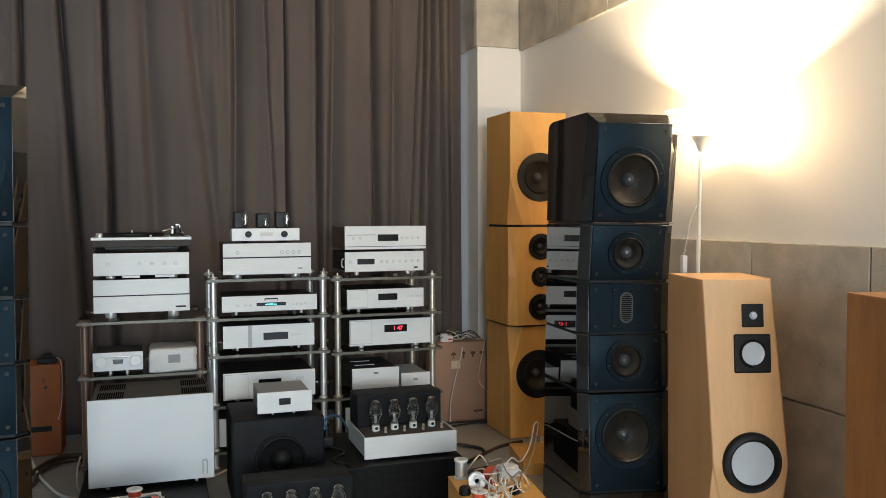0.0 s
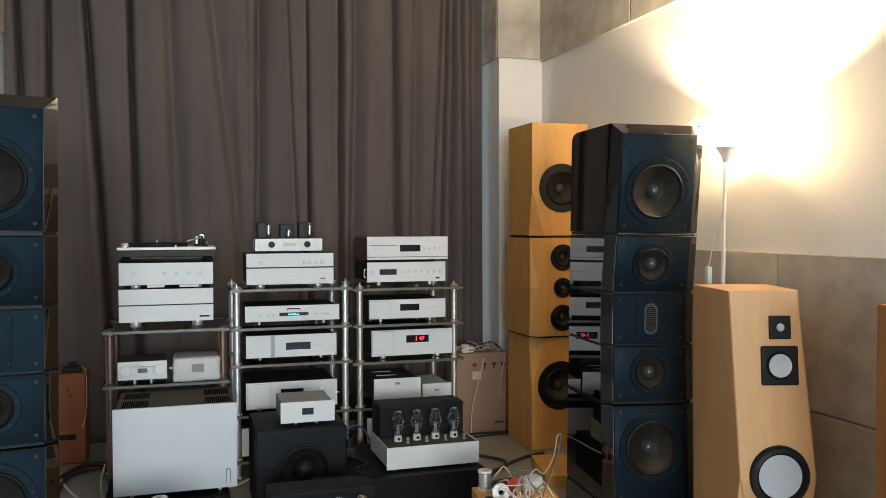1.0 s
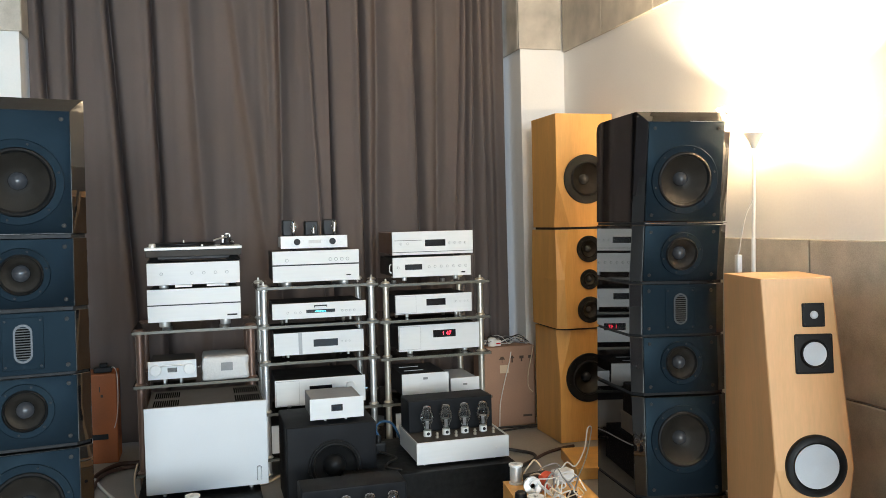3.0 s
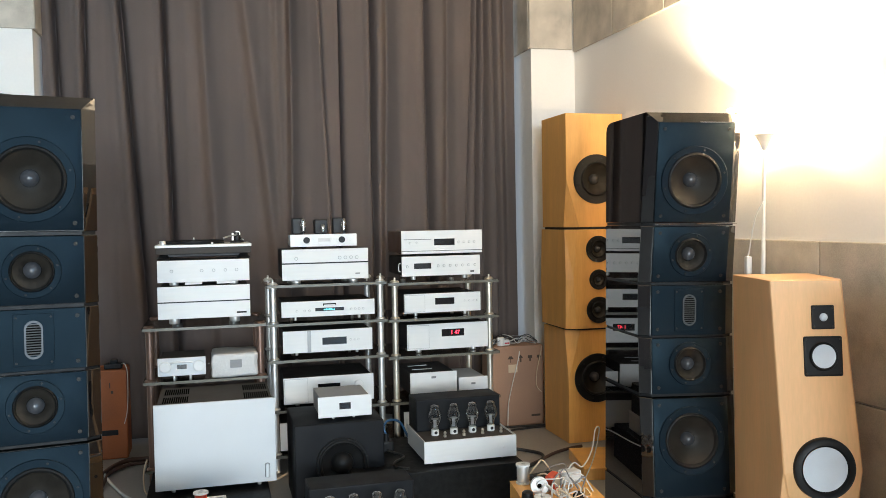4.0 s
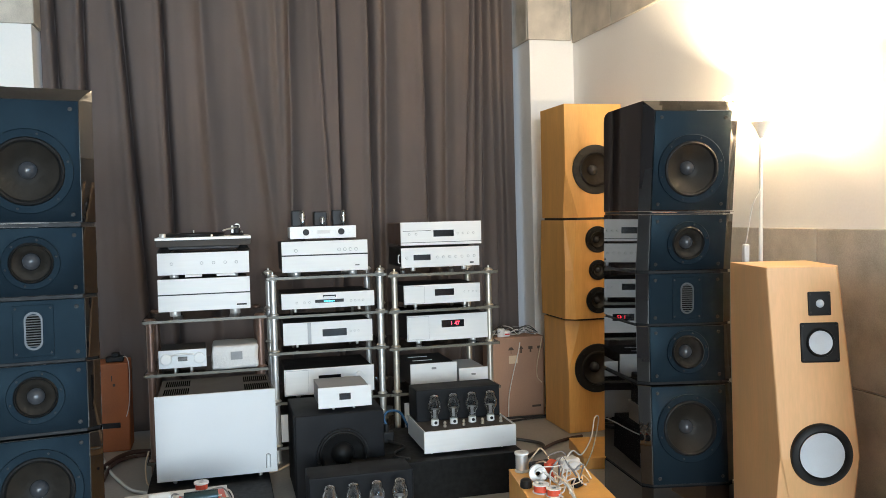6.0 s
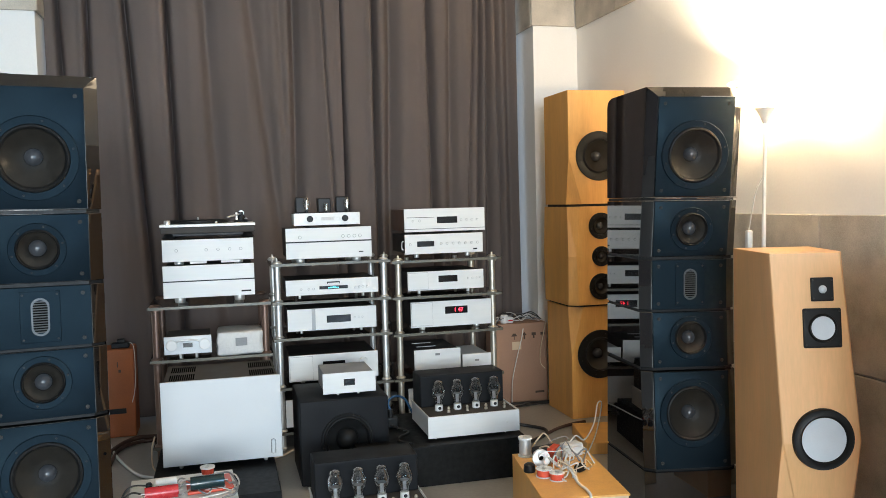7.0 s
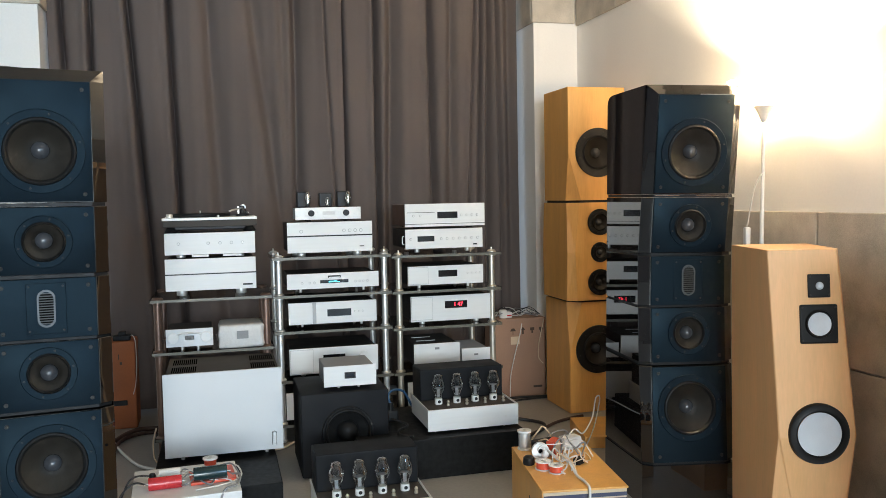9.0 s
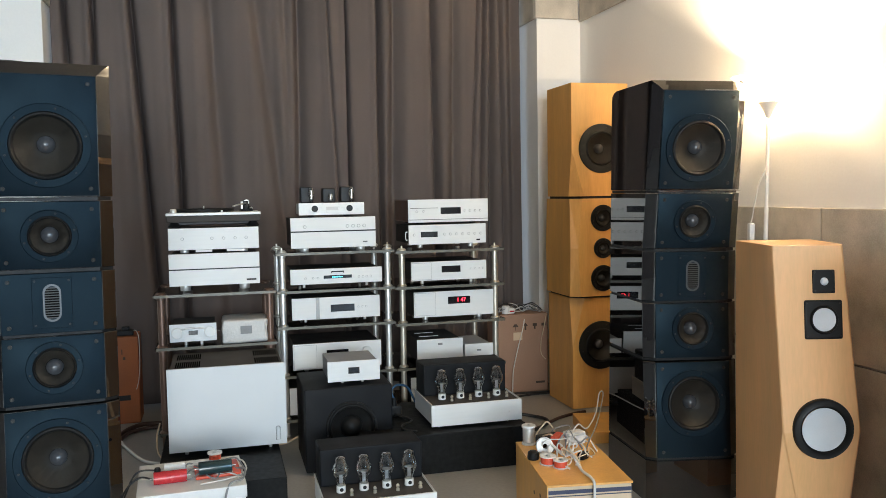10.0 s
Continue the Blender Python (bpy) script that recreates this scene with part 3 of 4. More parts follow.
    driver(sp, 0.0, 0.375, -0.008, 0.142, 0.098, 0.032, ring_mat=RUBBER, name="woofer")
    return sp


maple_tower()


def monitor_tower(m, wood, label, drivers=True):
    sp = thing("wooden_loudspeaker", m, label, "loudspeaker", "wooden floorstanding loudspeakers")
    # front left, front right, right chamfer, back right, back left, left chamfer
    body = loft([(0.0, [(-0.03, 0.03), (0.10, 0.03), (0.125, 0.06), (0.14, 0.38), (-0.154, 0.38), (-0.142, 0.06)]),
                 (0.43, [(-0.125, -0.012), (0.137, -0.012), (0.146, 0.0), (0.14, 0.38), (-0.157, 0.38), (-0.129, -0.006)]),
                 (1.08, [(-0.150, 0.044), (0.088, 0.044), (0.107, 0.072), (0.124, 0.37), (-0.164, 0.37), (-0.153, 0.050)])])
    bmesh.ops.triangulate(body, faces=[f for f in body.faces if len(f.verts) == 4 and abs(f.normal.z) < 0.9])
    bmesh.ops.bevel(body, geom=body.edges[:], offset=0.0025, segments=2, affect="EDGES", profile=0.5)
    part("cabinet", mesh_of(body, "cabinet", wood, False), None, sp)
    if not drivers:
        return sp
    tilt = Matrix.Rotation(radians(-4.9), 4, "X")
    tw = part("tweeter", box(-0.039, 0.039, -0.006, 0.004, -0.041, 0.041, 0.004), RUBBER, sp, "square black tweeter plate", at=Matrix.Translation((0.024, 0.0332, 0.953)) @ tilt)
    part("dome", lathe([(0.014, 0.007), (0.012, 0.012), (0.007, 0.015), (0, 0.016)], 24, "-y"), WHITE_CONE, tw, "pale dome")
    md = part("midrange", box(-0.066, 0.066, -0.006, 0.004, -0.068, 0.068, 0.006), RUBBER, sp, "square black midrange plate", at=Matrix.Translation((0.020, 0.0219, 0.821)) @ tilt)
    part("surround", lathe([(0.050, 0.007), (0.047, 0.013), (0.041, 0.010), (0.039, 0.007)], 40, "-y"), RUBBER, md)
    part("cone", lathe([(0.0405, 0.0095), (0.034, 0.0075), (0.015, 0.0065), (0, 0.0062)], 40, "-y"), WHITE_CONE, md, "pale ceramic cone")
    for host, q in ((tw, 0.032), (md, 0.058)):
        for sx in (-q, q):
            for sz in (-q, q):
                part("screw", SCREW, None, host, at=(sx, -0.006, sz))
    at = Matrix.Translation((0.009, -0.0125, 0.443)) @ Matrix.Rotation(radians(-1.5), 4, "X")
    wf = part("woofer", lathe([(0.074, 0.0), (0.082, 0.010), (0.095, 0.006), (0.104, 0.008), (0.106, 0.002), (0.106, -0.01)], 56, "-y"), RUBBER, sp, "black rubber rim", at=at)
    part("cone", lathe([(0.076, 0.0075), (0.060, 0.0055), (0.035, 0.0045), (0, 0.004)], 56, "-y"), WHITE_CONE, wf, "pale ceramic cone")
    return sp


monitor_tower(pose(1.988, 2.445, 0, 0, 0, -15), MAPLE_PALE, "pale maple floorstanding loudspeaker with white cones beside the felt wall")
monitor_tower(pose(2.022, 1.585, 0, 0, 0, -15), ALDER, "orange wooden floorstanding loudspeaker by the felt wall")


# ---- racks ----
GLASS_EDGE = material("polished_glass_edge", (0.125, 0.115, 0.085), 0.35, vary=0.25, scale=5, fine=60)
def rack(name, x0, x1, y0, y1, levels, post_r, post_mat, top, label, over=0.03, spikes=True):
    """Round posts in four corners, with collars at each smoked-glass shelf."""
    ob = thing(name, pose((x0 + x1) / 2, y0, 0), label, "hi-fi rack", "hi-fi racks before the curtain")
    w, d = (x1 - x0) / 2, y1 - y0
    for z in levels:
        b = box(-w - over, w + over, -over, d + over, z - 0.016, z, 0.002)
        sh = part("shelf", b, SHELF, ob, "smoked glass shelf")
        part("edge", box(-w - over + 0.003, w + over - 0.003, -over - 0.0015, -over + 0.001, z - 0.015, z - 0.001), GLASS_EDGE, sh, "polished glass edge")
    marks = [0.0] + list(levels)
    for px, py in ((-w, 0), (w, 0), (-w, d), (w, d)):
        post = part("post", rod(post_r, 0.012, top, 20, 0.002), post_mat, ob, at=(px, py, 0))
        for z in levels:
            part("collar", lathe([(post_r, z - 0.026), (post_r * 1.3, z - 0.024), (post_r * 1.3, z - 0.012), (post_r * 1.55, z - 0.0105), (post_r * 1.55, z + 0.002), (post_r * 1.2, z + 0.008), (post_r, z + 0.01)], 20), post_mat, post)
        part("foot", lathe([(0, 0), (post_r * 0.8, 0), (post_r * 1.3, 0.01), (post_r, 0.018), (0, 0.018)], 16), post_mat, post)
        if spikes:
            part("cap", lathe([(post_r * 1.1, top - 0.002), (post_r * 1.1, top + 0.006), (post_r * 0.35, top + 0.008), (post_r * 0.3, top + 0.02), (0, top + 0.021)], 16), post_mat, post)
    return ob


rack("hifi_rack", -0.300, 0.232, 4.40, 4.82, (0.10, 0.535, 0.800), 0.019, BRONZE, 0.802, "low bronze-brown rack with smoked glass shelves", 0.035, False)
rack("hifi_rack", 0.305, 0.868, 4.46, 4.86, (0.10, 0.335, 0.595, 0.785, 0.985), 0.017, CHROME, 0.99, "silver rack with round steel posts and glass shelves", 0.035)
rack("hifi_rack", 0.948, 1.480, 4.46, 4.86, (0.10, 0.335, 0.580, 0.780, 0.975), 0.017, BRASS_POST, 0.98, "nickel-posted rack with glass shelves, full of silver components", 0.045)


# ---- hi-fi components ----
def knob(r, d, mat=SILVER):
    return lathe([(r, 0.0), (r, d * 0.8), (r * 0.9, d), (0, d)], 24, "-y"), mat


def component(name, x0, x1, z0, z1, y, depth, label, category, feet=0.018, foot_r=0.022, case=CHASSIS, face=SILVER, inset=0.008, plate=0.010, foot_mat=CHROME):
    """A silver-fronted unit. Its origin is in the middle of the face's lower edge; z0, z1 are the face's edges."""
    ob = thing(name, pose((x0 + x1) / 2, y, z0), label, category)
    w, h = (x1 - x0) / 2, z1 - z0
    part("case", box(-w + inset, w - inset, plate, depth, 0.003, h - 0.004, 0.003), case, ob)
    part("faceplate", box(-w, w, 0, plate, 0, h, 0.0015), face, ob, "silver faceplate")
    if feet:
        for fx in (-w + 0.075, w - 0.075):
            for fy in (0.055, depth - 0.06):
                part("foot", lathe([(0, -feet), (foot_r * 0.92, -feet), (foot_r, -feet + 0.003), (foot_r, -0.003), (foot_r * 0.8, 0.003), (0, 0.003)], 20), foot_mat, ob, at=(fx, fy, 0))
    return ob


def buttons(ob, xs, z, r=0.006, d=0.004, mat=SILVER):
    b, m = knob(r, d, mat)
    me = mesh_of(b, "button", m)
    ring = mesh_of(lathe([(r * 1.02, 0.0004), (r * 1.32, 0.0006), (r * 1.34, -0.001)], 24, "-y"), "ring", RING)
    for x in xs:
        one = part("button", me, None, ob, at=(x, -0.001, z))
        part("ring", ring, None, one, at=(0, 0.0005, 0))


def screen(ob, x, z, w, h, text="", glow_mat=None, size=0.02, bars=0, mat=DISPLAY):
    s = part("display", box(-w / 2, w / 2, -0.0015, 0.002, -h / 2, h / 2, 0.0006), mat, ob, "black display window", at=(x, 0, z))
    if text:
        me = letters(text, size)
        me.materials.append(glow_mat)
        part("digits", me, None, s, "glowing red digits", at=(0.012, -0.0022, 0))
    if bars:
        b = bmesh.new()
        rnd = random.Random(3)
        for i in range(bars):
            xx = -w * 0.2 + i * 0.0085
            join(b, box(xx, xx + 0.006, -0.0025, -0.0015, -h * 0.22, -h * 0.22 + h * rnd.uniform(0.25, 0.5)))
        part("readout", b, glow_mat, s, "cyan readout")
    return s


def door_panel(ob, x, z, w, h):
    """A shallow square lid on a face."""
    part("drawer_gap", box(-w / 2 - 0.0014, w / 2 + 0.0014, -0.0012, 0.001, -h / 2 - 0.0014, h / 2 + 0.0014), RING, ob, at=(x, 0, z))
    part("drawer_front", box(-w / 2, w / 2, -0.004, 0.001, -h / 2, h / 2, 0.0012), SILVER, ob, at=(x, 0, z))


# low rack, top: preamplifier in two tiers, control unit, record player
c = component("preamplifier", -0.254, 0.186, 0.842, 1.002, 4.35, 0.38, "silver preamplifier with a two-tier front on the low rack", "amplifier", 0.028, 0.026)
part("groove", box(-0.22, 0.22, -0.0008, 0.004, 0.079, 0.085), BLACK, c, "dark dividing groove")
part("badge", box(-0.024, 0.024, -0.001, 0.001, -0.004, 0.004), CHASSIS, c, "small grey badge", at=(0.178, 0, 0.022))
c = component("control_unit", -0.252, 0.186, 1.022, 1.130, 4.35, 0.36, "silver control unit with five small buttons, under the record player", "amplifier", 0.018)
buttons(c, (-0.152, -0.010, 0.047, 0.103, 0.157), 0.055, 0.0058)
part("spacer", box(-0.09, -0.01, 0.0, 0.05, -0.012, -0.001), WHITE_PLASTIC, c)
part("spacer", box(0.06, 0.14, 0.0, 0.05, -0.012, -0.001), WHITE_PLASTIC, c)

tt = thing("record_player", pose(-0.03, 4.34, 1.132), "dark record player with a white top plate and a tonearm", "turntable")
part("lower_plinth", box(-0.20, 0.20, 0.04, 0.34, 0.012, 0.03, 0.004), BLACK, tt)
for fx in (-0.19, 0.19):
    for fy in (0.05, 0.33):
        part("foot", lathe([(0, 0), (0.03, 0), (0.034, 0.006), (0.026, 0.016), (0.02, 0.028), (0, 0.028)], 20), RUBBER, tt, at=(fx, fy, 0))
part("plinth", box(-0.226, 0.226, 0.0, 0.37, 0.028, 0.060, 0.004), TOPGREY, tt, "dark grey plinth")
part("top_plate", box(-0.229, 0.229, -0.003, 0.373, 0.0602, 0.074, 0.002), CERAMIC, tt, "white top plate")
part("platter", lathe([(0, 0.075), (0.150, 0.075), (0.152, 0.078), (0.152, 0.089), (0.148, 0.092), (0, 0.092)], 56), RUBBER, tt, "black platter with a record", at=(-0.05, 0.19, 0))
part("spindle", rod(0.0035, 0.092, 0.106, 12), CHROME, tt, at=(-0.05, 0.19, 0))
part("speed_knob", lathe([(0, 0.074), (0.016, 0.074), (0.016, 0.090), (0.013, 0.094), (0, 0.094)], 20), CHROME, tt, at=(-0.195, 0.06, 0))
part("start_button", lathe([(0, 0.074), (0.006, 0.074), (0.006, 0.084), (0, 0.085)], 12), CHROME, tt, at=(0.04, 0.03, 0))
arm = part("tonearm_base", lathe([(0, 0.074), (0.035, 0.074), (0.036, 0.082), (0.022, 0.086), (0.018, 0.112), (0, 0.114)], 24), BLACK, tt, at=(0.165, 0.24, 0))
part("bearing_yoke", box(-0.022, 0.012, -0.012, 0.012, 0.108, 0.128, 0.004), BLACK, arm)
part("arm_tube", hose([(0.0, 0.0, 0.118), (-0.01, -0.08, 0.115), (-0.05, -0.17, 0.108), (-0.07, -0.19, 0.102)], 0.0045), CHROME, arm)
part("counterweight", lathe([(0, -0.016), (0.014, -0.016), (0.016, -0.012), (0.016, 0.012), (0.014, 0.016), (0, 0.016)], 20, "-y"), CHROME, arm, at=(0.004, 0.05, 0.119))
part("cueing_lever", hose([(0.02, -0.02, 0.09), (0.026, -0.04, 0.094), (0.03, -0.06, 0.09)], 0.003), CHROME, arm)
part("arm_lift", box(-0.028, -0.016, -0.035, -0.024, 0.085, 0.126, 0.003), CHROME, arm)

# low rack, middle shelf
c = component("small_amplifier", -0.263, -0.036, 0.561, 0.650, 4.36, 0.26, "small silver amplifier with two round knobs on the glass shelf", "amplifier", 0.026, 0.007, face=SILVER_PLAIN, case=TOPGREY)
for kx in (-0.078, 0.080):
    b, m = knob(0.027, 0.012, SILVER)
    part("volume_knob", b, m, c, "large round knob", at=(kx, -0.001, 0.046))
part("arched_trim", hose([(-0.055, -0.003, 0.062), (-0.03, -0.006, 0.068), (0.03, -0.006, 0.068), (0.055, -0.003, 0.062)], 0.004), CHROME, c)
screen(c, 0.0, 0.044, 0.045, 0.022)
wr = thing("wrapped_unit", pose(0.103, 4.36, 0.5365), "small unit in milky foam wrapping on the glass shelf", "wrapped box")
wb = box(-0.115, 0.115, 0, 0.26, 0, 0.118, 0.016, 3)
bmesh.ops.subdivide_edges(wb, edges=wb.edges[:], cuts=2, use_grid_fill=True)
for v in wb.verts:
    k = noise.noise(v.co * 22)
    v.co += Vector((k, noise.noise(v.co * 17 + Vector((5, 0, 0))), 0.4 * k)) * 0.010
    v.co.x *= 1 - 0.35 * max(0, v.co.z - 0.05)
part("wrapping", wb, WRAP, wr)
part("label_sheet", box(-0.022, 0.035, -0.012, -0.010, 0.05, 0.09), GREY_CABLE, wr, "grey label under the wrapping")

# power amplifier on its stone slab
slab = thing("stone_slab", pose(0, 3.54, 0), "low black stone slab on the floor under the power amplifier", "plinth")
part("slab", box(-0.30, 0.236, 0, 0.82, 0, 0.095, 0.004), GRANITE, slab)
c = component("power_amplifier", -0.260, 0.270, 0.120, 0.505, 3.95, 0.42, "large silver power amplifier with dark vented top on stone slab", "amplifier", 0.025, 0.009, case=TOPGREY, face=SILVER_PLAIN, inset=0.012, plate=0.014)
for vx in (-0.165, 0.195):
    for vy in (0.11, 0.30):
        vent = part("vent", box(-0.060, 0.060, -0.078, 0.078, 0.3808, 0.3812), TOPGREY, c, "slotted vent", at=(vx - 0.01, vy, 0.001))
        for k in range(12):
            part("slot", box(-0.0032, 0.0032, -0.065, 0.065, 0.3812, 0.3822), VENT, vent, at=(-0.052 + k * 0.0095, 0, 0))
part("power_switch", box(-0.0095, 0.0095, -0.0012, 0.001, -0.033, 0.033, 0.009, 4), SILVER_PLAIN, c, "recessed oblong switch", at=(0.225, 0, 0.052))
loop = [(0.0102 * math.cos(a), 0.0, 0.0102 * math.sin(a) + (0.024 if math.sin(a) >= 0 else -0.024)) for a in [2 * math.pi * (k + 0.5) / 16 for k in range(17)]]
part("switch_line", hose(loop, 0.0009, 3, 5), CHASSIS, c, at=(0.225, -0.0008, 0.052))

# middle rack
c = component("valve_preamplifier", 0.400, 0.747, 1.178, 1.242, 4.45, 0.24, "small white valve preamplifier with two dark knobs and glass valves", "amplifier", 0.012, 0.012, face=CERAMIC, case=SILVER_PLAIN, foot_mat=RUBBER)
for kx in (-0.090, 0.094):
    b, m = knob(0.0165, 0.016, BLACK)
    part("knob", b, m, c, "black round knob", at=(kx, -0.001, 0.034))
part("name_plate", box(-0.032, 0.032, -0.001, 0.001, -0.009, 0.009), WRAP, c, "pale name plate", at=(0.002, 0, 0.034))
part("transformer", box(-0.035, 0.035, 0.10, 0.17, 0.064, 0.142, 0.006), BLACK, c, "black transformer box")
for kx in (-0.118, 0.098):
    part("coil_can", box(kx - 0.034, kx + 0.030, 0.11, 0.17, 0.064, 0.150, 0.006), BLACK, c, "black transformer can")


def valve(parent, x, y, z, r, h, socket=True):
    """A glass valve: base, bulb, plate, getter."""
    base = part("valve_base", lathe([(0, 0), (r * 0.56, 0), (r * 0.60, h * 0.02), (r * 0.56, h * 0.19), (0, h * 0.19)], 20), CERAMIC if socket else BLACK, parent, at=(x, y, z))
    part("bulb", lathe([(r * 0.50, h * 0.18), (r * 0.53, h * 0.28), (r * 0.60, h * 0.36), (r * 0.80, h * 0.44), (r * 0.96, h * 0.52), (r, h * 0.60), (r * 0.98, h * 0.68), (r * 0.88, h * 0.76), (r * 0.74, h * 0.815),
                        (r * 0.68, h * 0.86), (r * 0.66, h * 0.92), (r * 0.55, h * 0.968), (r * 0.30, h * 0.993), (0, h)], 24), BULB_GLASS, base, "clear glass bulb")
    part("plate", box(-r * 0.24, r * 0.24, -r * 0.12, r * 0.12, h * 0.24, h * 0.50, 0.002), GETTER, base, "grey metal plate")
    if not socket:
        part("getter", lathe([(0, h * 0.30), (r * 0.50, h * 0.30), (r * 0.52, h * 0.62), (r * 0.40, h * 0.84), (0, h * 0.86)], 16), BRIGHT_METAL, base, "bright metal getter")
    part("mark", lathe([(0, 0.0006), (r * 0.22, 0.0006), (r * 0.24, 0)], 14, "-y"), BLACK, base, at=(0, -r * 0.585, h * 0.1))
    part("mica", lathe([(0, h * 0.52), (r * 0.60, h * 0.52), (r * 0.60, h * 0.53), (0, h * 0.53)], 16), GETTER, base)
    return base


valve(c, -0.098, 0.075, 0.062, 0.016, 0.085, False)
valve(c, 0.004, 0.06, 0.062, 0.013, 0.055, False)
valve(c, 0.118, 0.075, 0.062, 0.016, 0.085, False)

c = component("line_amplifier", 0.355, 0.806, 1.004, 1.165, 4.45, 0.38, "silver two-tier amplifier with five round buttons on the rack top", "amplifier", 0.020, 0.024)
part("groove", box(-0.2255, 0.2255, -0.0008, 0.004, 0.084, 0.091), BLACK, c, "dark dividing groove")
buttons(c, (-0.152, 0.074, 0.104, 0.134, 0.164), 0.113, 0.0068)
part("badge", box(-0.012, 0.012, -0.001, 0.001, -0.0025, 0.0025), CHASSIS, c, at=(0.168, 0, 0.028))

c = component("disc_player", 0.345, 0.832, 0.814, 0.895, 4.43, 0.36, "flat silver disc player with a cyan readout", "disc player", 0.022, 0.008)
screen(c, 0.005, 0.036, 0.15, 0.017, "", CYAN_LED, bars=7)
part("tray", box(-0.034, 0.034, -0.002, 0.002, -0.006, 0.006, 0.001), BLACK, c, "disc tray slot", at=(0.005, 0, 0.061))
part("tray_lip", box(-0.030, 0.030, -0.004, 0.0, -0.0035, 0.0015), SILVER, c, at=(0.005, 0, 0.059))
buttons(c, (-0.165, -0.125, -0.100, 0.118, 0.140, 0.160, 0.182), 0.032, 0.0045)

c = component("digital_converter", 0.350, 0.820, 0.624, 0.740, 4.45, 0.38, "silver component with a dark display and an upright shadow drawn in grey", "component", 0.020, 0.008)
part("stripe", box(-0.109, -0.090, -0.0012, 0.001, 0.002, 0.114), RING, c, "grey strip drawn as the shadow beside a flush panel")
screen(c, 0.033, 0.056, 0.128, 0.038)
buttons(c, (0.118, 0.140, 0.160), 0.058, 0.004)

c = component("integrated_amplifier", 0.348, 0.822, 0.357, 0.495, 4.45, 0.38, "silver amplifier with a round knob and a dark display", "amplifier", 0.018, 0.012)
door_panel(c, -0.172, 0.068, 0.118, 0.124)
screen(c, 0.0, 0.082, 0.118, 0.034)
b, m = knob(0.024, 0.010, SILVER)
part("volume_knob", b, m, c, "large round knob", at=(0.158, -0.001, 0.085))

c = component("power_supply", 0.325, 0.760, 0.118, 0.262, 4.45, 0.36, "silver power supply on the lowest shelf behind the subwoofer", "component", 0.018, 0.012)

# nickel rack
c = component("disc_transport", 0.988, 1.442, 1.124, 1.249, 4.45, 0.40, "silver disc transport with a dark display and a brown case", "disc player", 0.010, 0.02, case=BRONZE, foot_mat=RUBBER)
screen(c, 0.012, 0.062, 0.115, 0.036)
part("tray_line", box(-0.215, -0.06, -0.001, 0.001, -0.0012, 0.0012), CHASSIS, c, at=(0, 0, 0.078))
part("lower_groove", box(-0.227, 0.227, -0.0008, 0.002, 0.014, 0.0165), CHASSIS, c)
buttons(c, (-0.180, -0.142, 0.092, 0.122, 0.152, 0.182), 0.060, 0.0048)

c = component("tuner", 0.988, 1.428, 1.004, 1.111, 4.45, 0.38, "silver tuner with a dark display and a row of buttons", "tuner", 0.022, 0.014)
screen(c, -0.105, 0.054, 0.095, 0.030)
buttons(c, (-0.190, -0.018, 0.015, 0.050, 0.085, 0.120, 0.155, 0.190), 0.053, 0.0055)
part("badge", box(-0.011, 0.011, -0.001, 0.001, -0.004, 0.004), BLACK, c, at=(0.175, 0, 0.018))
part("side_handle", hose([(-0.222, 0.02, 0.025), (-0.232, 0.02, 0.03), (-0.232, 0.02, 0.065), (-0.222, 0.02, 0.07)], 0.003), CHROME, c)

c = component("disc_player", 0.997, 1.428, 0.804, 0.908, 4.45, 0.38, "silver component with a square drawer front and dark display", "disc player", 0.022, 0.010)
door_panel(c, -0.158, 0.052, 0.112, 0.090)
screen(c, 0.011, 0.060, 0.108, 0.036)
buttons(c, (0.125, 0.150, 0.175, 0.195), 0.058, 0.0035)

c = component("clock_display_unit", 1.010, 1.472, 0.602, 0.742, 4.45, 0.38, "silver component with red glowing digits", "component", 0.020, 0.016)
door_panel(c, -0.168, 0.072, 0.116, 0.122)
screen(c, 0.026, 0.088, 0.128, 0.040, "1 47", RED_LED, 0.030)

c = component("phono_stage", 1.023, 1.285, 0.352, 0.478, 4.45, 0.36, "dark-topped silver unit with two slots on the glass shelf", "component", 0.014, 0.012, case=TOPGREY)
part("badge", box(-0.013, 0.013, -0.001, 0.001, -0.006, 0.006), GREY_CABLE, c, "small grey badge", at=(0.0, 0, 0.098))
for k, yy in enumerate((0.12, 0.24)):
    part("slot", box(-0.09, 0.02, yy, yy + 0.012, 0.1225, 0.1245), SILVER, c, "bright slot")
c = component("power_box", 1.296, 1.462, 0.352, 0.438, 4.45, 0.30, "small silver power box beside a larger unit", "component", 0.014, 0.010, case=SILVER_PLAIN)
part("badge", box(-0.012, 0.012, -0.001, 0.001, -0.005, 0.005), GREY_CABLE, c, at=(0.0, 0, 0.050))
c = component("power_supply", 0.985, 1.40, 0.118, 0.270, 4.45, 0.36, "silver power supply on the lowest shelf", "component", 0.018, 0.012)


# ---- subwoofer and the unit on it ----
sub = thing("subwoofer", pose(0.545, 3.80, 0), "matt black subwoofer with a round driver, carrying a small silver unit", "subwoofer")
SUBBLACK = material("matt_black_foil", (0.010, 0.0105, 0.012), 0.55, spec=0.15, vary=0.1, scale=6, fine=300, bump=0.0002)
part("cabinet", cut(box(-0.203, 0.203, 0, 0.40, 0.012, 0.40, 0.007, 3), [(0.010, 0.212, 0.109, -0.1, 0.1)]), SUBBLACK, sub)
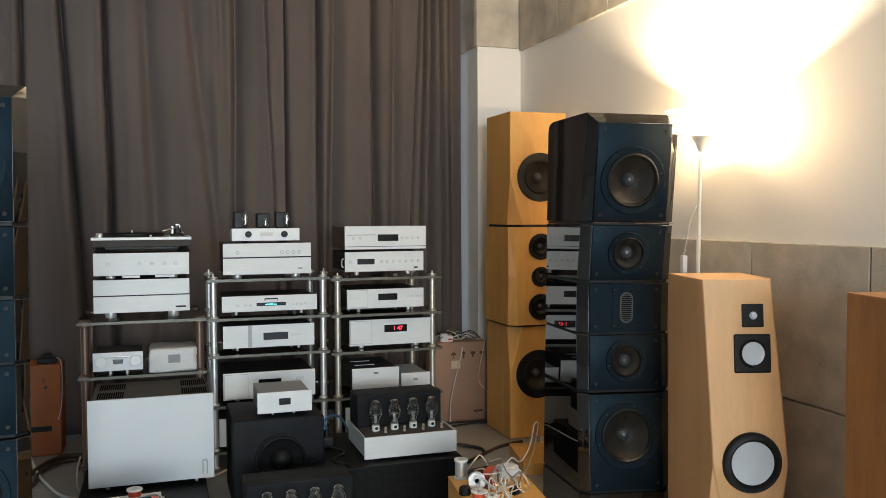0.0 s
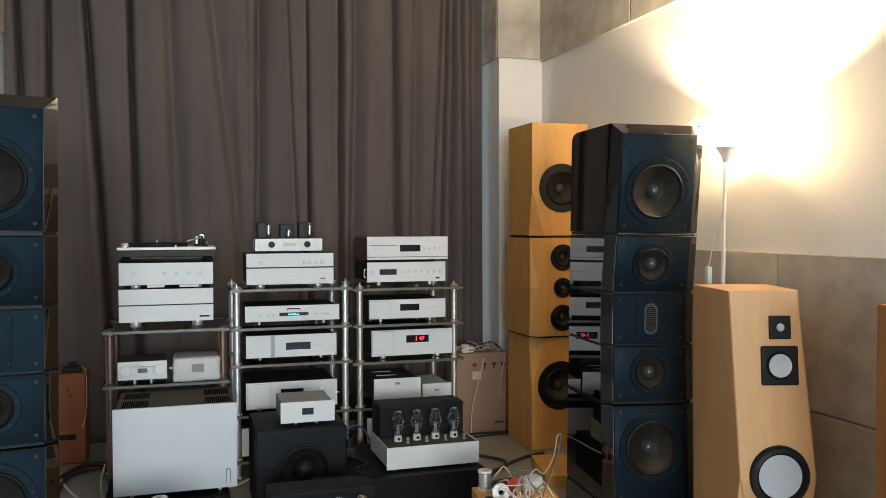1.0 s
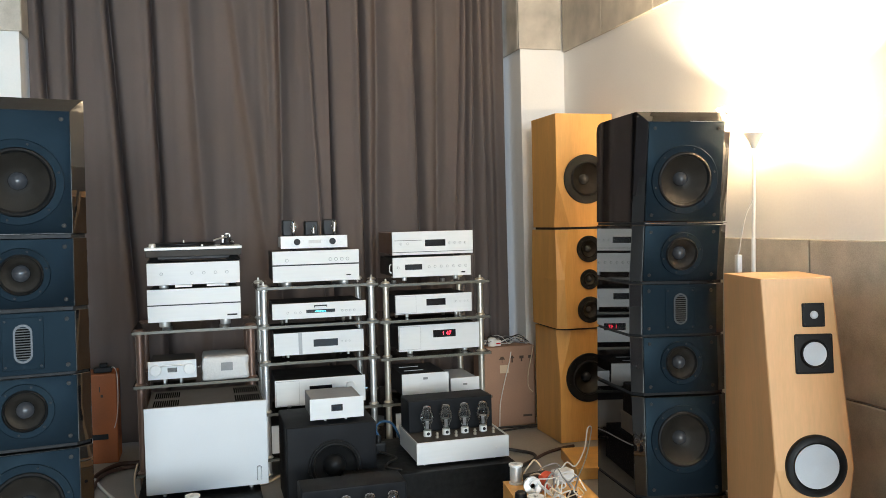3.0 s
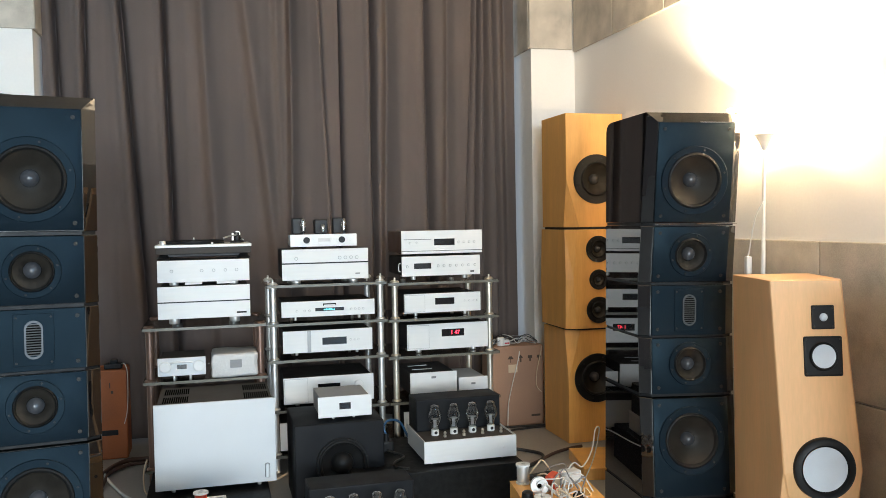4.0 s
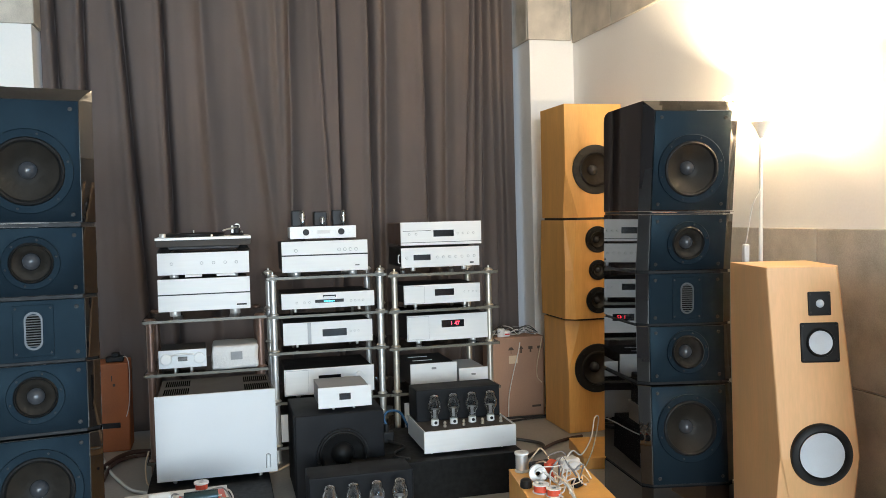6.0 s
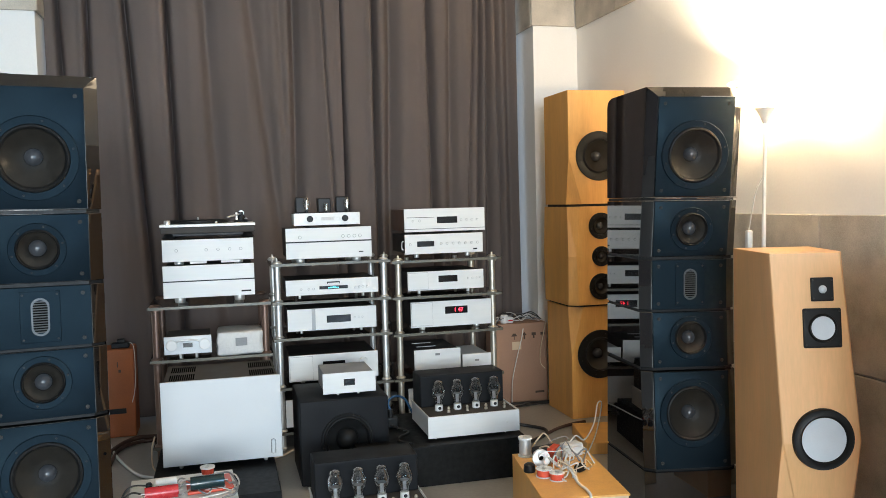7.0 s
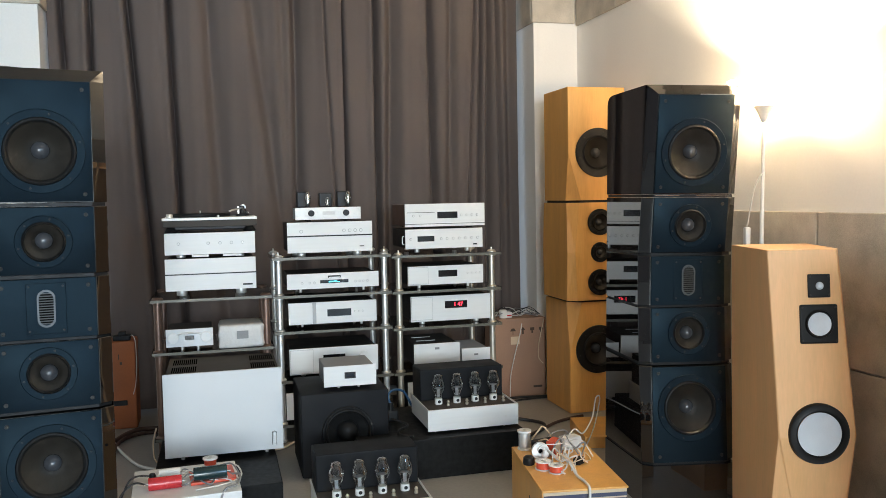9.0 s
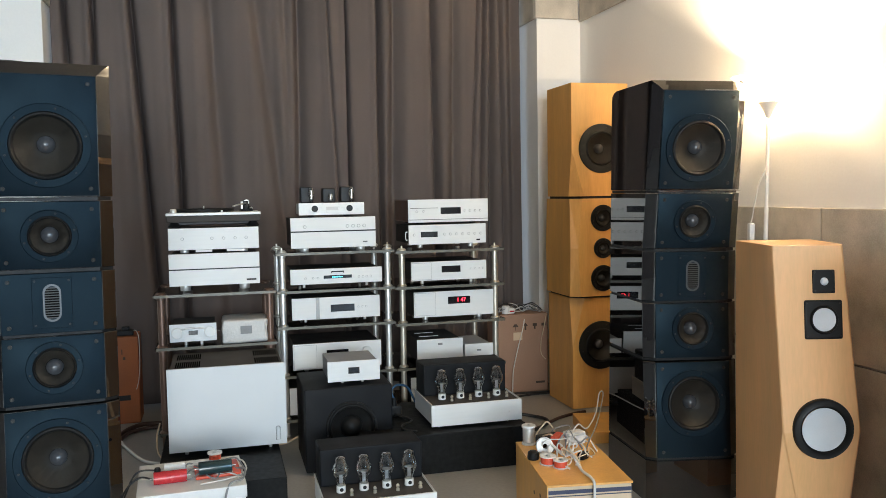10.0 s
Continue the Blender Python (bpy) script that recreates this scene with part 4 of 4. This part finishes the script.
driver(sub, 0.010, 0.212, -0.004, 0.120, 0.106, 0.052, ring_mat=RUBBER, cone_mat=RUBBER, cap_mat=RUBBER, depth=0.03)
for fx in (-0.16, 0.16):
    for fy in (0.05, 0.35):
        part("foot", lathe([(0, 0), (0.02, 0), (0.022, 0.012), (0, 0.014)], 16), RUBBER, sub, at=(fx, fy, 0))
c = component("headphone_amplifier", 0.454, 0.699, 0.418, 0.513, 3.835, 0.26, "small silver unit with a dark window on the subwoofer", "amplifier", 0.018, 0.006, case=GREY_CABLE, face=SILVER, plate=0.006)
part("frame", box(-0.026, 0.026, -0.001, 0.001, -0.015, 0.015), CHASSIS, c, at=(0.0, 0, 0.050))
screen(c, 0.0, 0.050, 0.040, 0.021)


# ---- valve power amplifiers ----
def valve_amplifier(m, label):
    ob = thing("valve_amplifier", m, label, "amplifier", "pair of valve power amplifiers")
    part("chassis", box(-0.216, 0.216, 0.008, 0.37, 0.016, 0.106, 0.002), SILVER_PLAIN, ob)
    part("top_sheet", box(-0.212, 0.212, 0.012, 0.366, 0.1065, 0.109), TOPGREY, ob, "dark top sheet")
    part("faceplate", box(-0.222, 0.222, 0, 0.010, 0.012, 0.112, 0.0015), SILVER, ob, "silver faceplate")
    for s in (-0.219, 0.216):
        part("side_rim", box(s, s + 0.003, 0.010, 0.37, 0.100, 0.114), SILVER, ob)
    part("transformer_cover", box(-0.210, 0.210, 0.195, 0.36, 0.110, 0.262, 0.006), SUBBLACK, ob, "black transformer cover")
    for vx in (-0.138, -0.046, 0.046, 0.138):
        valve(ob, vx, 0.125, 0.109, 0.032, 0.144)
        part("terminal", lathe([(0, 0.109), (0.008, 0.109), (0.008, 0.118), (0.005, 0.120), (0.008, 0.128), (0.004, 0.136), (0, 0.137)], 14), BRASS_POST, ob, at=(vx + 0.035, 0.075, 0))
    part("indicator", lathe([(0.004, 0), (0.004, 0.003), (0, 0.004)], 12, "-y"), CHROME, ob, at=(0.16, 0, 0.058))
    for fx in (-0.18, 0.16):
        for fy in (0.03, 0.33):
            part("spike_foot", lathe([(0, 0), (0.004, 0.002), (0.005, 0.017), (0, 0.018)], 10), CHROME, ob, at=(fx, fy, 0))
    return ob


plinth2 = thing("stone_plinth", pose(0.968, 3.655, 0), "black stone plinth on the floor under a valve amplifier", "plinth")
part("block", box(-0.385, 0.405, 0, 0.62, 0, 0.185, 0.004), GRANITE, plinth2)
va = valve_amplifier(pose(1.138, 3.72, 0.186), "silver valve amplifier with four glass valves on a black plinth")
vb = copy_thing(va, pose(0.563, 3.128, 0.0))
tagged(vb, "silver valve amplifier with four glass valves, standing on the floor")


# ---- cartons, crates and clutter ----
ob = thing("orange_case", pose(-0.61, 5.02, 0), "orange-brown wooden case with a dark handle slot, before the curtain", "case")
part("body", box(-0.16, 0.135, 0, 0.20, 0, 0.50, 0.008), ORANGE_CARD, ob)
part("handle_slot", box(-0.02, 0.085, -0.004, 0.002, 0.135, 0.165, 0.003), BLACK, ob, "dark handle slot")
part("mark", box(0.045, 0.05, -0.002, 0.001, 0.40, 0.43), CARDPRINT, ob)
part("mark", box(0.052, 0.065, -0.002, 0.001, 0.37, 0.385), CARDPRINT, ob)
ad = thing("adapter_plug", pose(-0.545, 5.08, 0.501), "black plug adapter with a white cord on the orange case", "adapter")
part("body", box(-0.05, 0.045, -0.03, 0.03, 0, 0.03, 0.006), BLACK, ad)
part("block", box(-0.02, 0.02, -0.02, 0.03, 0.028, 0.05, 0.005), BLACK, ad)
cable([(-0.51, 5.07, 0.525), (-0.485, 5.04, 0.53), (-0.468, 5.005, 0.49), (-0.467, 5.0, 0.36), (-0.475, 5.0, 0.26), (-0.49, 5.0, 0.20)], 0.0022, WHITE_CABLE, "thin white cord hanging down the orange case")

ct = thing("cardboard_box", pose(1.835, 4.985, 0), "brown cardboard box with handling marks, by the curtain", "box")
part("carton", box(-0.175, 0.175, 0, 0.18, 0, 0.505, 0.004), CARDBOARD, ct)
part("tape", box(-0.06, 0.0, -0.0012, 0.0, 0.34, 0.39), CREAM, ct, "pale sticker")
for k, px in enumerate((-0.045, 0.022, 0.085, 0.145)):
    b = bmesh.new()
    if k == 1:
        join(b, box(-0.005, 0.005, -0.0015, 0.0, -0.022, 0.006))
        join(b, loft([(0.004, [(-0.016, -0.0015), (0.016, -0.0015), (0.016, 0), (-0.016, 0)]), (0.024, [(-0.001, -0.0015), (0.001, -0.0015), (0.001, 0), (-0.001, 0)])]))
    elif k == 0:
        join(b, loft([(0.0, [(-0.02, -0.0015), (0.02, -0.0015), (0.02, 0), (-0.02, 0)]), (0.018, [(-0.008, -0.0015), (0.008, -0.0015), (0.008, 0), (-0.008, 0)])]))
        join(b, box(-0.0015, 0.0015, -0.0015, 0.0, -0.022, 0.0))
    else:
        join(b, box(-0.014, 0.014, -0.0015, 0.0, 0.0, 0.018))
        join(b, box(-0.005, 0.005, -0.0015, 0.0, -0.018, 0.0))
    part("handling_mark", b, CARDPRINT, ct, at=(px, 0, 0.425))
part("print_bar", box(0.09, 0.15, -0.0012, 0.0, 0.055, 0.068), CARDPRINT, ct)
pl = thing("white_plug", pose(1.745, 5.04, 0.506), "white plug on the cardboard box", "plug")
part("body", lathe([(0, 0), (0.024, 0), (0.026, 0.008), (0.026, 0.045), (0.02, 0.052), (0, 0.052)], 20), WHITE_PLASTIC, pl)
part("side", box(0.015, 0.055, -0.02, 0.02, 0.0, 0.038, 0.006), WHITE_PLASTIC, pl)
part("mark", box(0.02, 0.05, -0.021, -0.02, 0.012, 0.02), RED, pl)
rnd = random.Random(8)
for k in range(9):
    pts = [(1.70 + 0.29 * j / 5 + rnd.uniform(-0.03, 0.03), 5.08 + rnd.uniform(-0.06, 0.06), 0.512 + rnd.uniform(0.0, 0.05) * (1 if 0 < j < 5 else 0)) for j in range(6)]
    cable(pts, rnd.choice((0.0025, 0.0035)), (WHITE_CABLE, GREY_CABLE, DARK_CABLE)[k % 3], ("tangled white cord", "tangled grey cord", "tangled black cord")[k % 3] + " on the cardboard box")
cable([(1.86, 5.0, 0.50), (1.835, 4.97, 0.42), (1.80, 4.965, 0.30), (1.765, 4.96, 0.16), (1.755, 4.95, 0.06), (1.75, 4.94, 0.006)], 0.0032, WHITE_CABLE, "pale cord hanging down before the cardboard box")
cable([(2.0, 4.98, 0.50), (1.97, 4.965, 0.40), (1.955, 4.965, 0.33), (1.955, 4.965, 0.25), (1.985, 4.965, 0.21)], 0.0032, CREAM, "beige cord looped at the cardboard box")
cable([(1.60, 4.90, 0.012), (1.72, 4.93, 0.012), (1.90, 4.92, 0.012), (2.08, 4.90, 0.012)], 0.007, DARK_CABLE, "black cable along the floor")
cable([(1.62, 4.80, 0.012), (1.78, 4.86, 0.012), (1.96, 4.88, 0.012), (2.10, 4.86, 0.012)], 0.006, DARK_CABLE, "black cable along the floor")
cable([(1.40, 4.16, 0.13), (1.44, 4.30, 0.10), (1.54, 4.42, 0.04), (1.66, 4.42, 0.012), (1.72, 4.33, 0.012), (1.70, 4.24, 0.012), (1.62, 4.16, 0.012), (1.50, 4.08, 0.012)], 0.009, DARK_CABLE, "thick black mains cable looped on the floor")
cable([(1.55, 4.12, 0.010), (1.68, 4.22, 0.010), (1.80, 4.32, 0.010), (1.92, 4.38, 0.010), (2.0, 4.40, 0.010)], 0.009, BROWN_CABLE, "brown cable along the floor")

# floor cables by the low rack
cable([(-0.68, 5.216, 0.012), (-0.602, 4.857, 0.012), (-0.546, 4.628, 0.012), (-0.472, 4.412, 0.012), (-0.396, 4.238, 0.012), (-0.313, 4.158, 0.012)], 0.008, WHITE_CABLE, "thick white cable on the floor")
cable([(-0.60, 4.60, 0.012), (-0.53, 4.80, 0.02), (-0.46, 4.90, 0.02), (-0.38, 4.93, 0.012), (-0.2, 4.92, 0.012)], 0.013, BROWN_CABLE, "thick brown mains cable on the floor")
cable([(-0.55, 4.45, 0.012), (-0.54, 4.68, 0.014), (-0.49, 4.80, 0.014), (-0.38, 4.85, 0.012), (-0.15, 4.80, 0.012)], 0.010, BROWN_CABLE, "brown cable on the floor")
cable([(-0.325, 4.36, 0.16), (-0.34, 4.34, 0.10), (-0.335, 4.30, 0.03), (-0.31, 4.22, 0.012), (-0.32, 4.05, 0.012), (-0.318, 3.80, 0.012)], 0.004, CREAM, "beige cord at the rack's foot")
cable([(0.245, 4.30, 0.012), (0.30, 4.33, 0.012), (0.38, 4.40, 0.02), (0.5, 4.42, 0.012)], 0.006, CREAM, "beige cord on the floor")
cable([(-0.12, 3.52, 0.012), (-0.11, 3.5, 0.10), (-0.08, 3.46, 0.16), (-0.06, 3.42, 0.22), (-0.07, 3.36, 0.27), (-0.03, 3.30, 0.262)], 0.006, GREY_CABLE, "grey cord over the edge of the white box")
cable([(-0.39, 3.28, 0.012), (-0.40, 3.24, 0.10), (-0.37, 3.25, 0.20), (-0.33, 3.27, 0.262), (-0.25, 3.28, 0.258)], 0.0035, DARK_CABLE, "black cord over the edge of the white box")
cable([(-0.41, 3.20, 0.012), (-0.41, 3.18, 0.12), (-0.37, 3.19, 0.22), (-0.32, 3.20, 0.262), (-0.27, 3.18, 0.258)], 0.0035, DARK_CABLE, "black cord over the edge of the white box")

# plugs between subwoofer and plinth
bp = thing("mains_plug", pose(0.80, 4.02, 0.186), "black mains plug on the stone plinth", "plug")
part("body", box(-0.035, 0.035, -0.02, 0.03, 0, 0.055, 0.010), RUBBER, bp)
part("collar", lathe([(0, 0.05), (0.014, 0.05), (0.012, 0.09), (0, 0.092)], 14), RUBBER, bp)
cable([(0.80, 4.02, 0.27), (0.79, 4.03, 0.31), (0.83, 4.08, 0.325), (0.90, 4.16, 0.29), (0.95, 4.2, 0.20)], 0.006, BLUE_CABLE, "blue cable behind the subwoofer")
cable([(0.80, 4.00, 0.20), (0.86, 3.90, 0.192), (0.80, 3.82, 0.192), (0.79, 3.75, 0.192), (0.84, 3.70, 0.192)], 0.005, DARK_CABLE, "black cord on the stone plinth")

# white box with coils and capacitors
M = pose(-0.138, 3.215, 0, 0, 0, 3)
wbx = thing("white_box", M, "white cardboard box with loose parts on its lid", "box")
part("body", box(-0.183, 0.183, -0.178, 0.178, 0, 0.232, 0.004), WHITE_PLASTIC, wbx)
part("lid", box(-0.188, 0.188, -0.183, 0.183, 0.205, 0.25, 0.003), WHITE_PLASTIC, wbx)
part("paper_sheet", box(-0.03, 0.17, -0.1895, -0.1885, 0.05, 0.21), CERAMIC, wbx, "white paper sheet")


def roll(name, x, y, z, r, w, turn, mat, label, ends=None, cat="capacitor", hollow=0.35):
    """A lying cylinder with drawn-in ends."""
    o = thing(name, pose(x, y, z + r, 0, 0, turn), label, cat)
    part("body", lathe([(r * hollow, -w * 0.47), (r * 0.8, -w * 0.48), (r * 0.97, -w * 0.5), (r, -w * 0.46), (r, w * 0.46), (r * 0.97, w * 0.5), (r * 0.8, w * 0.48), (r * hollow, w * 0.47)], 28, "x"), mat, o)
    for s in (-1, 1):
        part("end", lathe([(0, s * w * 0.465), (r * 0.82, s * w * 0.475), (r * 0.82, s * w * 0.455), (0, s * w * 0.455)], 20, "x"), ends or mat, o)
        part("lead", lathe([(0.0, s * w * 0.46), (0.0016, s * w * 0.46), (0.0016, s * w * 0.62), (0, s * w * 0.62)], 8, "x"), CHROME, o)
    return o


roll("capacitor", -0.208, 3.145, 0.25, 0.023, 0.115, 4, RED, "red foil capacitor lying on the white box", BROWN_CABLE)
roll("capacitor", -0.198, 3.245, 0.25, 0.021, 0.075, 6, CERAMIC, "white capacitor lying on the white box", CERAMIC)
roll("capacitor", -0.050, 3.165, 0.262, 0.025, 0.118, 5, GREEN_BLACK, "glossy dark green capacitor lying on a red card", BLACK)
card = thing("red_card", pose(-0.045, 3.235, 0.2505, 0, 0, 5), "flat orange-red printed card packet on the white box", "packet")
part("packet", box(-0.082, 0.082, -0.085, 0.085, 0, 0.011, 0.003), ORANGE_RED, card)
part("window", box(-0.03, 0.035, -0.06, 0.07, 0.0112, 0.0125), CREAM, card, "pale printed field")
co = thing("coil", pose(-0.052, 3.325, 0.2625), "white plastic coil bobbin on the red packet", "coil")
part("bobbin", lathe([(0.008, 0), (0.026, 0), (0.027, 0.004), (0.016, 0.006), (0.016, 0.026), (0.028, 0.028), (0.028, 0.034), (0.008, 0.035)], 28), CERAMIC, co)
part("winding", lathe([(0.0165, 0.007), (0.023, 0.008), (0.023, 0.025), (0.0165, 0.026)], 28), ORANGE_RED, co)
sm = thing("small_socket", pose(-0.258, 3.23, 0.2505), "small black socket on the white box", "socket")
part("body", lathe([(0, 0), (0.012, 0), (0.012, 0.028), (0.009, 0.034), (0, 0.034)], 18), BLACK, sm)
rnd = random.Random(21)
for k in range(6):
    a = rnd.uniform(-0.15, 0.02)
    pts = [(-0.13 + a * 0.4 + 0.05 * j + rnd.uniform(-0.03, 0.03), 3.17 + rnd.uniform(-0.10, 0.14), 0.256 + rnd.uniform(0.0, 0.03) * (0 < j < 4)) for j in range(5)]
    cable(pts, 0.003, (GREY_CABLE, WHITE_CABLE)[k % 2], ("thin grey lead", "thin white lead")[k % 2] + " lying on the white box")
cable([(0.02, 3.22, 0.258), (0.055, 3.17, 0.268), (0.045, 3.08, 0.262), (0.0, 3.05, 0.256), (-0.02, 3.02, 0.20), (-0.03, 3.015, 0.12)], 0.004, GREY_CABLE, "grey lead over the front of the white box")
cable([(0.03, 3.34, 0.256), (0.052, 3.26, 0.27), (0.06, 3.19, 0.256), (0.01, 3.12, 0.256), (-0.10, 3.08, 0.256)], 0.003, WHITE_CABLE, "white lead lying on the white box")

# wooden crate with plugs and coils
CR = pose(1.206, 2.80, 0, 0, 0, -8)
cr = thing("wooden_crate", CR, "wood-coloured box with a dark stripe, covered in plugs and cords", "box")
part("body", box(-0.145, 0.145, -0.25, 0.25, 0, 0.292, 0.003), CREAM, cr, "cream box front")
part("lid", box(-0.149, 0.149, -0.254, 0.254, 0.2925, 0.30, 0.002), MAPLE, cr, "wood-patterned lid")
part("side_board", box(-0.1485, -0.1455, -0.25, 0.25, 0.0, 0.292), MAPLE, cr, "wood-patterned side")
part("stripe", box(-0.144, 0.144, -0.2525, -0.2505, 0.268, 0.281), NAVY, cr, "dark blue stripe")
part("stripe_line", box(-0.144, 0.144, -0.2525, -0.2505, 0.259, 0.262), NAVY, cr)
b = bmesh.new()
for k in range(3):
    join(b, box(-0.012, 0.012, -0.0006, 0.0006, -0.0025, 0.0025), Matrix.Rotation(radians(120 * k + 60), 4, "Y") @ Matrix.Translation((0, 0, 0.013)))
part("triangle_mark", b, CARDPRINT, cr, "dark triangular mark", at=(0.012, -0.2515, 0.232))
for k in range(2):
    part("hand_hole", lathe([(0, 0.001), (0.007, 0.001), (0.008, 0.0), (0, 0.0)], 16, "x"), BLACK, cr, at=(-0.149, -0.15 + k * 0.09, 0.23 - 0.02 * k))


def on_crate(x, y, z=0.3005):
    p = CR @ Vector((x, y, z))
    return p.x, p.y, p.z


def bobbin(x, y, r, h, lid, wind, label, tilt=0.0, turn=0.0):
    p = on_crate(x, y)
    o = thing("coil", pose(p[0], p[1], p[2] + (r * math.sin(radians(abs(tilt)))), tilt, 0, turn), label, "coil")
    part("bobbin", lathe([(r * 0.3, 0), (r, 0), (r, h * 0.08), (r * 0.62, h * 0.1), (r * 0.62, h * 0.88), (r, h * 0.9), (r, h), (r * 0.3, h)], 30), lid, o)
    part("winding", lathe([(r * 0.63, h * 0.11), (r * 0.86, h * 0.13), (r * 0.86, h * 0.86), (r * 0.63, h * 0.87)], 30), wind, o)
    return o


bobbin(-0.105, 0.215, 0.027, 0.075, CERAMIC, CHROME, "tall white-lidded bobbin on the crate")
bobbin(-0.075, 0.085, 0.032, 0.03, CERAMIC, CREAM, "white coil standing on edge on the crate", 80, -15)
bobbin(-0.090, -0.03, 0.030, 0.03, CERAMIC, ORANGE_RED, "white bobbin with red winding on the crate")
bobbin(-0.055, -0.075, 0.027, 0.028, CERAMIC, ORANGE_RED, "white bobbin with red winding on the crate")
p = on_crate(0.0, 0.10)
tag = thing("red_plug_packet", pose(p[0], p[1], p[2] + 0.004, 0, -18, 25), "red packet tilted among the cords on the crate", "packet")
part("packet", box(-0.022, 0.022, -0.006, 0.028, 0.0, 0.066, 0.005), ORANGE_RED, tag)
part("flap", box(-0.015, 0.015, -0.0075, -0.006, 0.02, 0.055), CREAM, tag)
p = on_crate(0.07, 0.19)
sp = thing("supply_block", pose(p[0], p[1], p[2], 0, 0, 10), "white power supply block on the crate", "power supply")
part("body", box(-0.04, 0.04, -0.025, 0.025, 0, 0.05, 0.008), WHITE_PLASTIC, sp)
for k in range(4):
    part("pin", lathe([(0, 0), (0.003, 0), (0.003, 0.02), (0, 0.021)], 10, "-y"), CHROME, sp, at=(-0.03 + 0.02 * k, -0.024, 0.015))
p = on_crate(0.05, 0.0)
bl = thing("plug", pose(p[0], p[1], p[2], 0, 0, 35), "black plug on the crate", "plug")
part("body", box(-0.022, 0.022, -0.014, 0.014, 0, 0.026, 0.006), RUBBER, bl)
p = on_crate(-0.13, 0.03)
bk = thing("plug", pose(p[0], p[1], p[2]), "round black plug on the crate's edge", "plug")
part("body", lathe([(0, 0), (0.02, 0), (0.022, 0.006), (0.020, 0.026), (0.012, 0.032), (0, 0.032)], 20), RUBBER, bk)
p = on_crate(-0.03, 0.17)
dk = thing("transformer", pose(p[0], p[1], p[2], 0, 0, 12), "dark transformer block on the crate", "transformer")
part("core", box(-0.05, 0.05, -0.03, 0.03, 0, 0.045, 0.004), BLACK, dk)
part("winding", box(-0.03, 0.03, -0.036, 0.036, 0.008, 0.04, 0.006), BROWN_CABLE, dk)
rnd = random.Random(4)
for k in range(12):
    cx, cy, rr = rnd.uniform(-0.05, 0.11), rnd.uniform(-0.06, 0.19), rnd.uniform(0.03, 0.07)
    a0 = rnd.uniform(0, 6.28)
    pts = []
    for j in range(7):
        a = a0 + j * rnd.uniform(0.7, 1.1)
        q = rr * rnd.uniform(0.7, 1.2)
        pts.append(on_crate(max(-0.135, min(0.135, cx + q * math.cos(a))), cy + q * math.sin(a) * 1.2, 0.304 + (rnd.uniform(0.0, 0.07) if 0 < j < 6 else 0)))
    cable(pts, rnd.choice((0.002, 0.0026, 0.0032)), (WHITE_CABLE, WHITE_CABLE, GREY_CABLE, CREAM)[k % 4], ("looped white cord", "looped white cord", "looped grey cord", "looped beige cord")[k % 4] + " tangled on the crate")
cable([on_crate(0.0, 0.02, 0.34), on_crate(-0.01, -0.05, 0.35), on_crate(0.0, -0.14, 0.312), on_crate(0.012, -0.22, 0.308), on_crate(0.012, -0.262, 0.29), on_crate(0.0, -0.272, 0.18), on_crate(-0.03, -0.275, 0.05)], 0.0048, WHITE_CABLE, "thick white cord hanging over the crate's front")
cable([on_crate(0.0, 0.08, 0.31), on_crate(0.04, 0.16, 0.33), on_crate(0.10, 0.24, 0.36), (1.43, 3.14, 0.305), (1.56, 3.33, 0.31), (1.668, 3.52, 0.345), (1.735, 3.62, 0.31), (1.76, 3.74, 0.14), (1.76, 3.84, 0.01)], 0.003, WHITE_CABLE, "pale cord running from the crate past the black tower")

wd = thing("wooden_offcut", pose(1.93, 4.06, 0, 0, 0, -12), "orange wooden block lying on the floor by the maple tower", "wood block")
part("block", box(-0.12, 0.16, -0.24, 0.14, 0, 0.06, 0.004), MAPLE, wd)


# ---- felt panels on the walls, last ----
TILES = {}


def felt_tile(parent, place, w, h, turn=0.0):
    key = (round(w, 3), round(h, 3))
    if key not in TILES:
        g = 0.003
        TILES[key] = mesh_of(box(g, w - g, -0.018, 0.0, g, h - g, 0.003, 1), "felt_panel", FELT, False)
    t = part("felt_panel", TILES[key], None, parent)
    t.matrix_local = place @ Matrix.Rotation(radians(turn), 4, "Z")
    return t


for k in range(8):
    y1 = 5.16 if k == 0 else 4.65 - 0.6 * (k - 1)
    w = 0.51 if k == 0 else 0.6
    for z in (0.0, 0.6):
        felt_tile(wall_east, Matrix.Translation((XE, y1, z)), w, 0.6, -90)
for k in range(8):
    y1 = 5.16 if k == 0 else 4.60 - 0.59 * (k - 1)
    w = 0.56 if k == 0 else 0.59
    felt_tile(wall_east, Matrix.Translation((XE, y1, 2.383)), w, 0.617, -90)
    felt_tile(wall_east, Matrix.Translation((XE, y1, 3.0)), w, 0.3, -90)
for z, h in ((2.40, 0.6), (3.0, 0.3)):
    felt_tile(pilaster, Matrix.Translation((2.012, YN, z)), 0.305, h)
    felt_tile(pilaster, Matrix.Translation((2.03, YWIN - 0.02, z)), 0.42, h, -90)
    felt_tile(wall_north, Matrix.Translation((-1.507, YN, z)), 0.6, h)
    felt_tile(wall_north, Matrix.Translation((-2.107, YN, z)), 0.6, h)
    felt_tile(wall_north, Matrix.Translation((-2.707, YN, z)), 0.6, h)
    felt_tile(wall_north, Matrix.Translation((-0.925, YN - 0.015, z)), 0.44, h, 90)
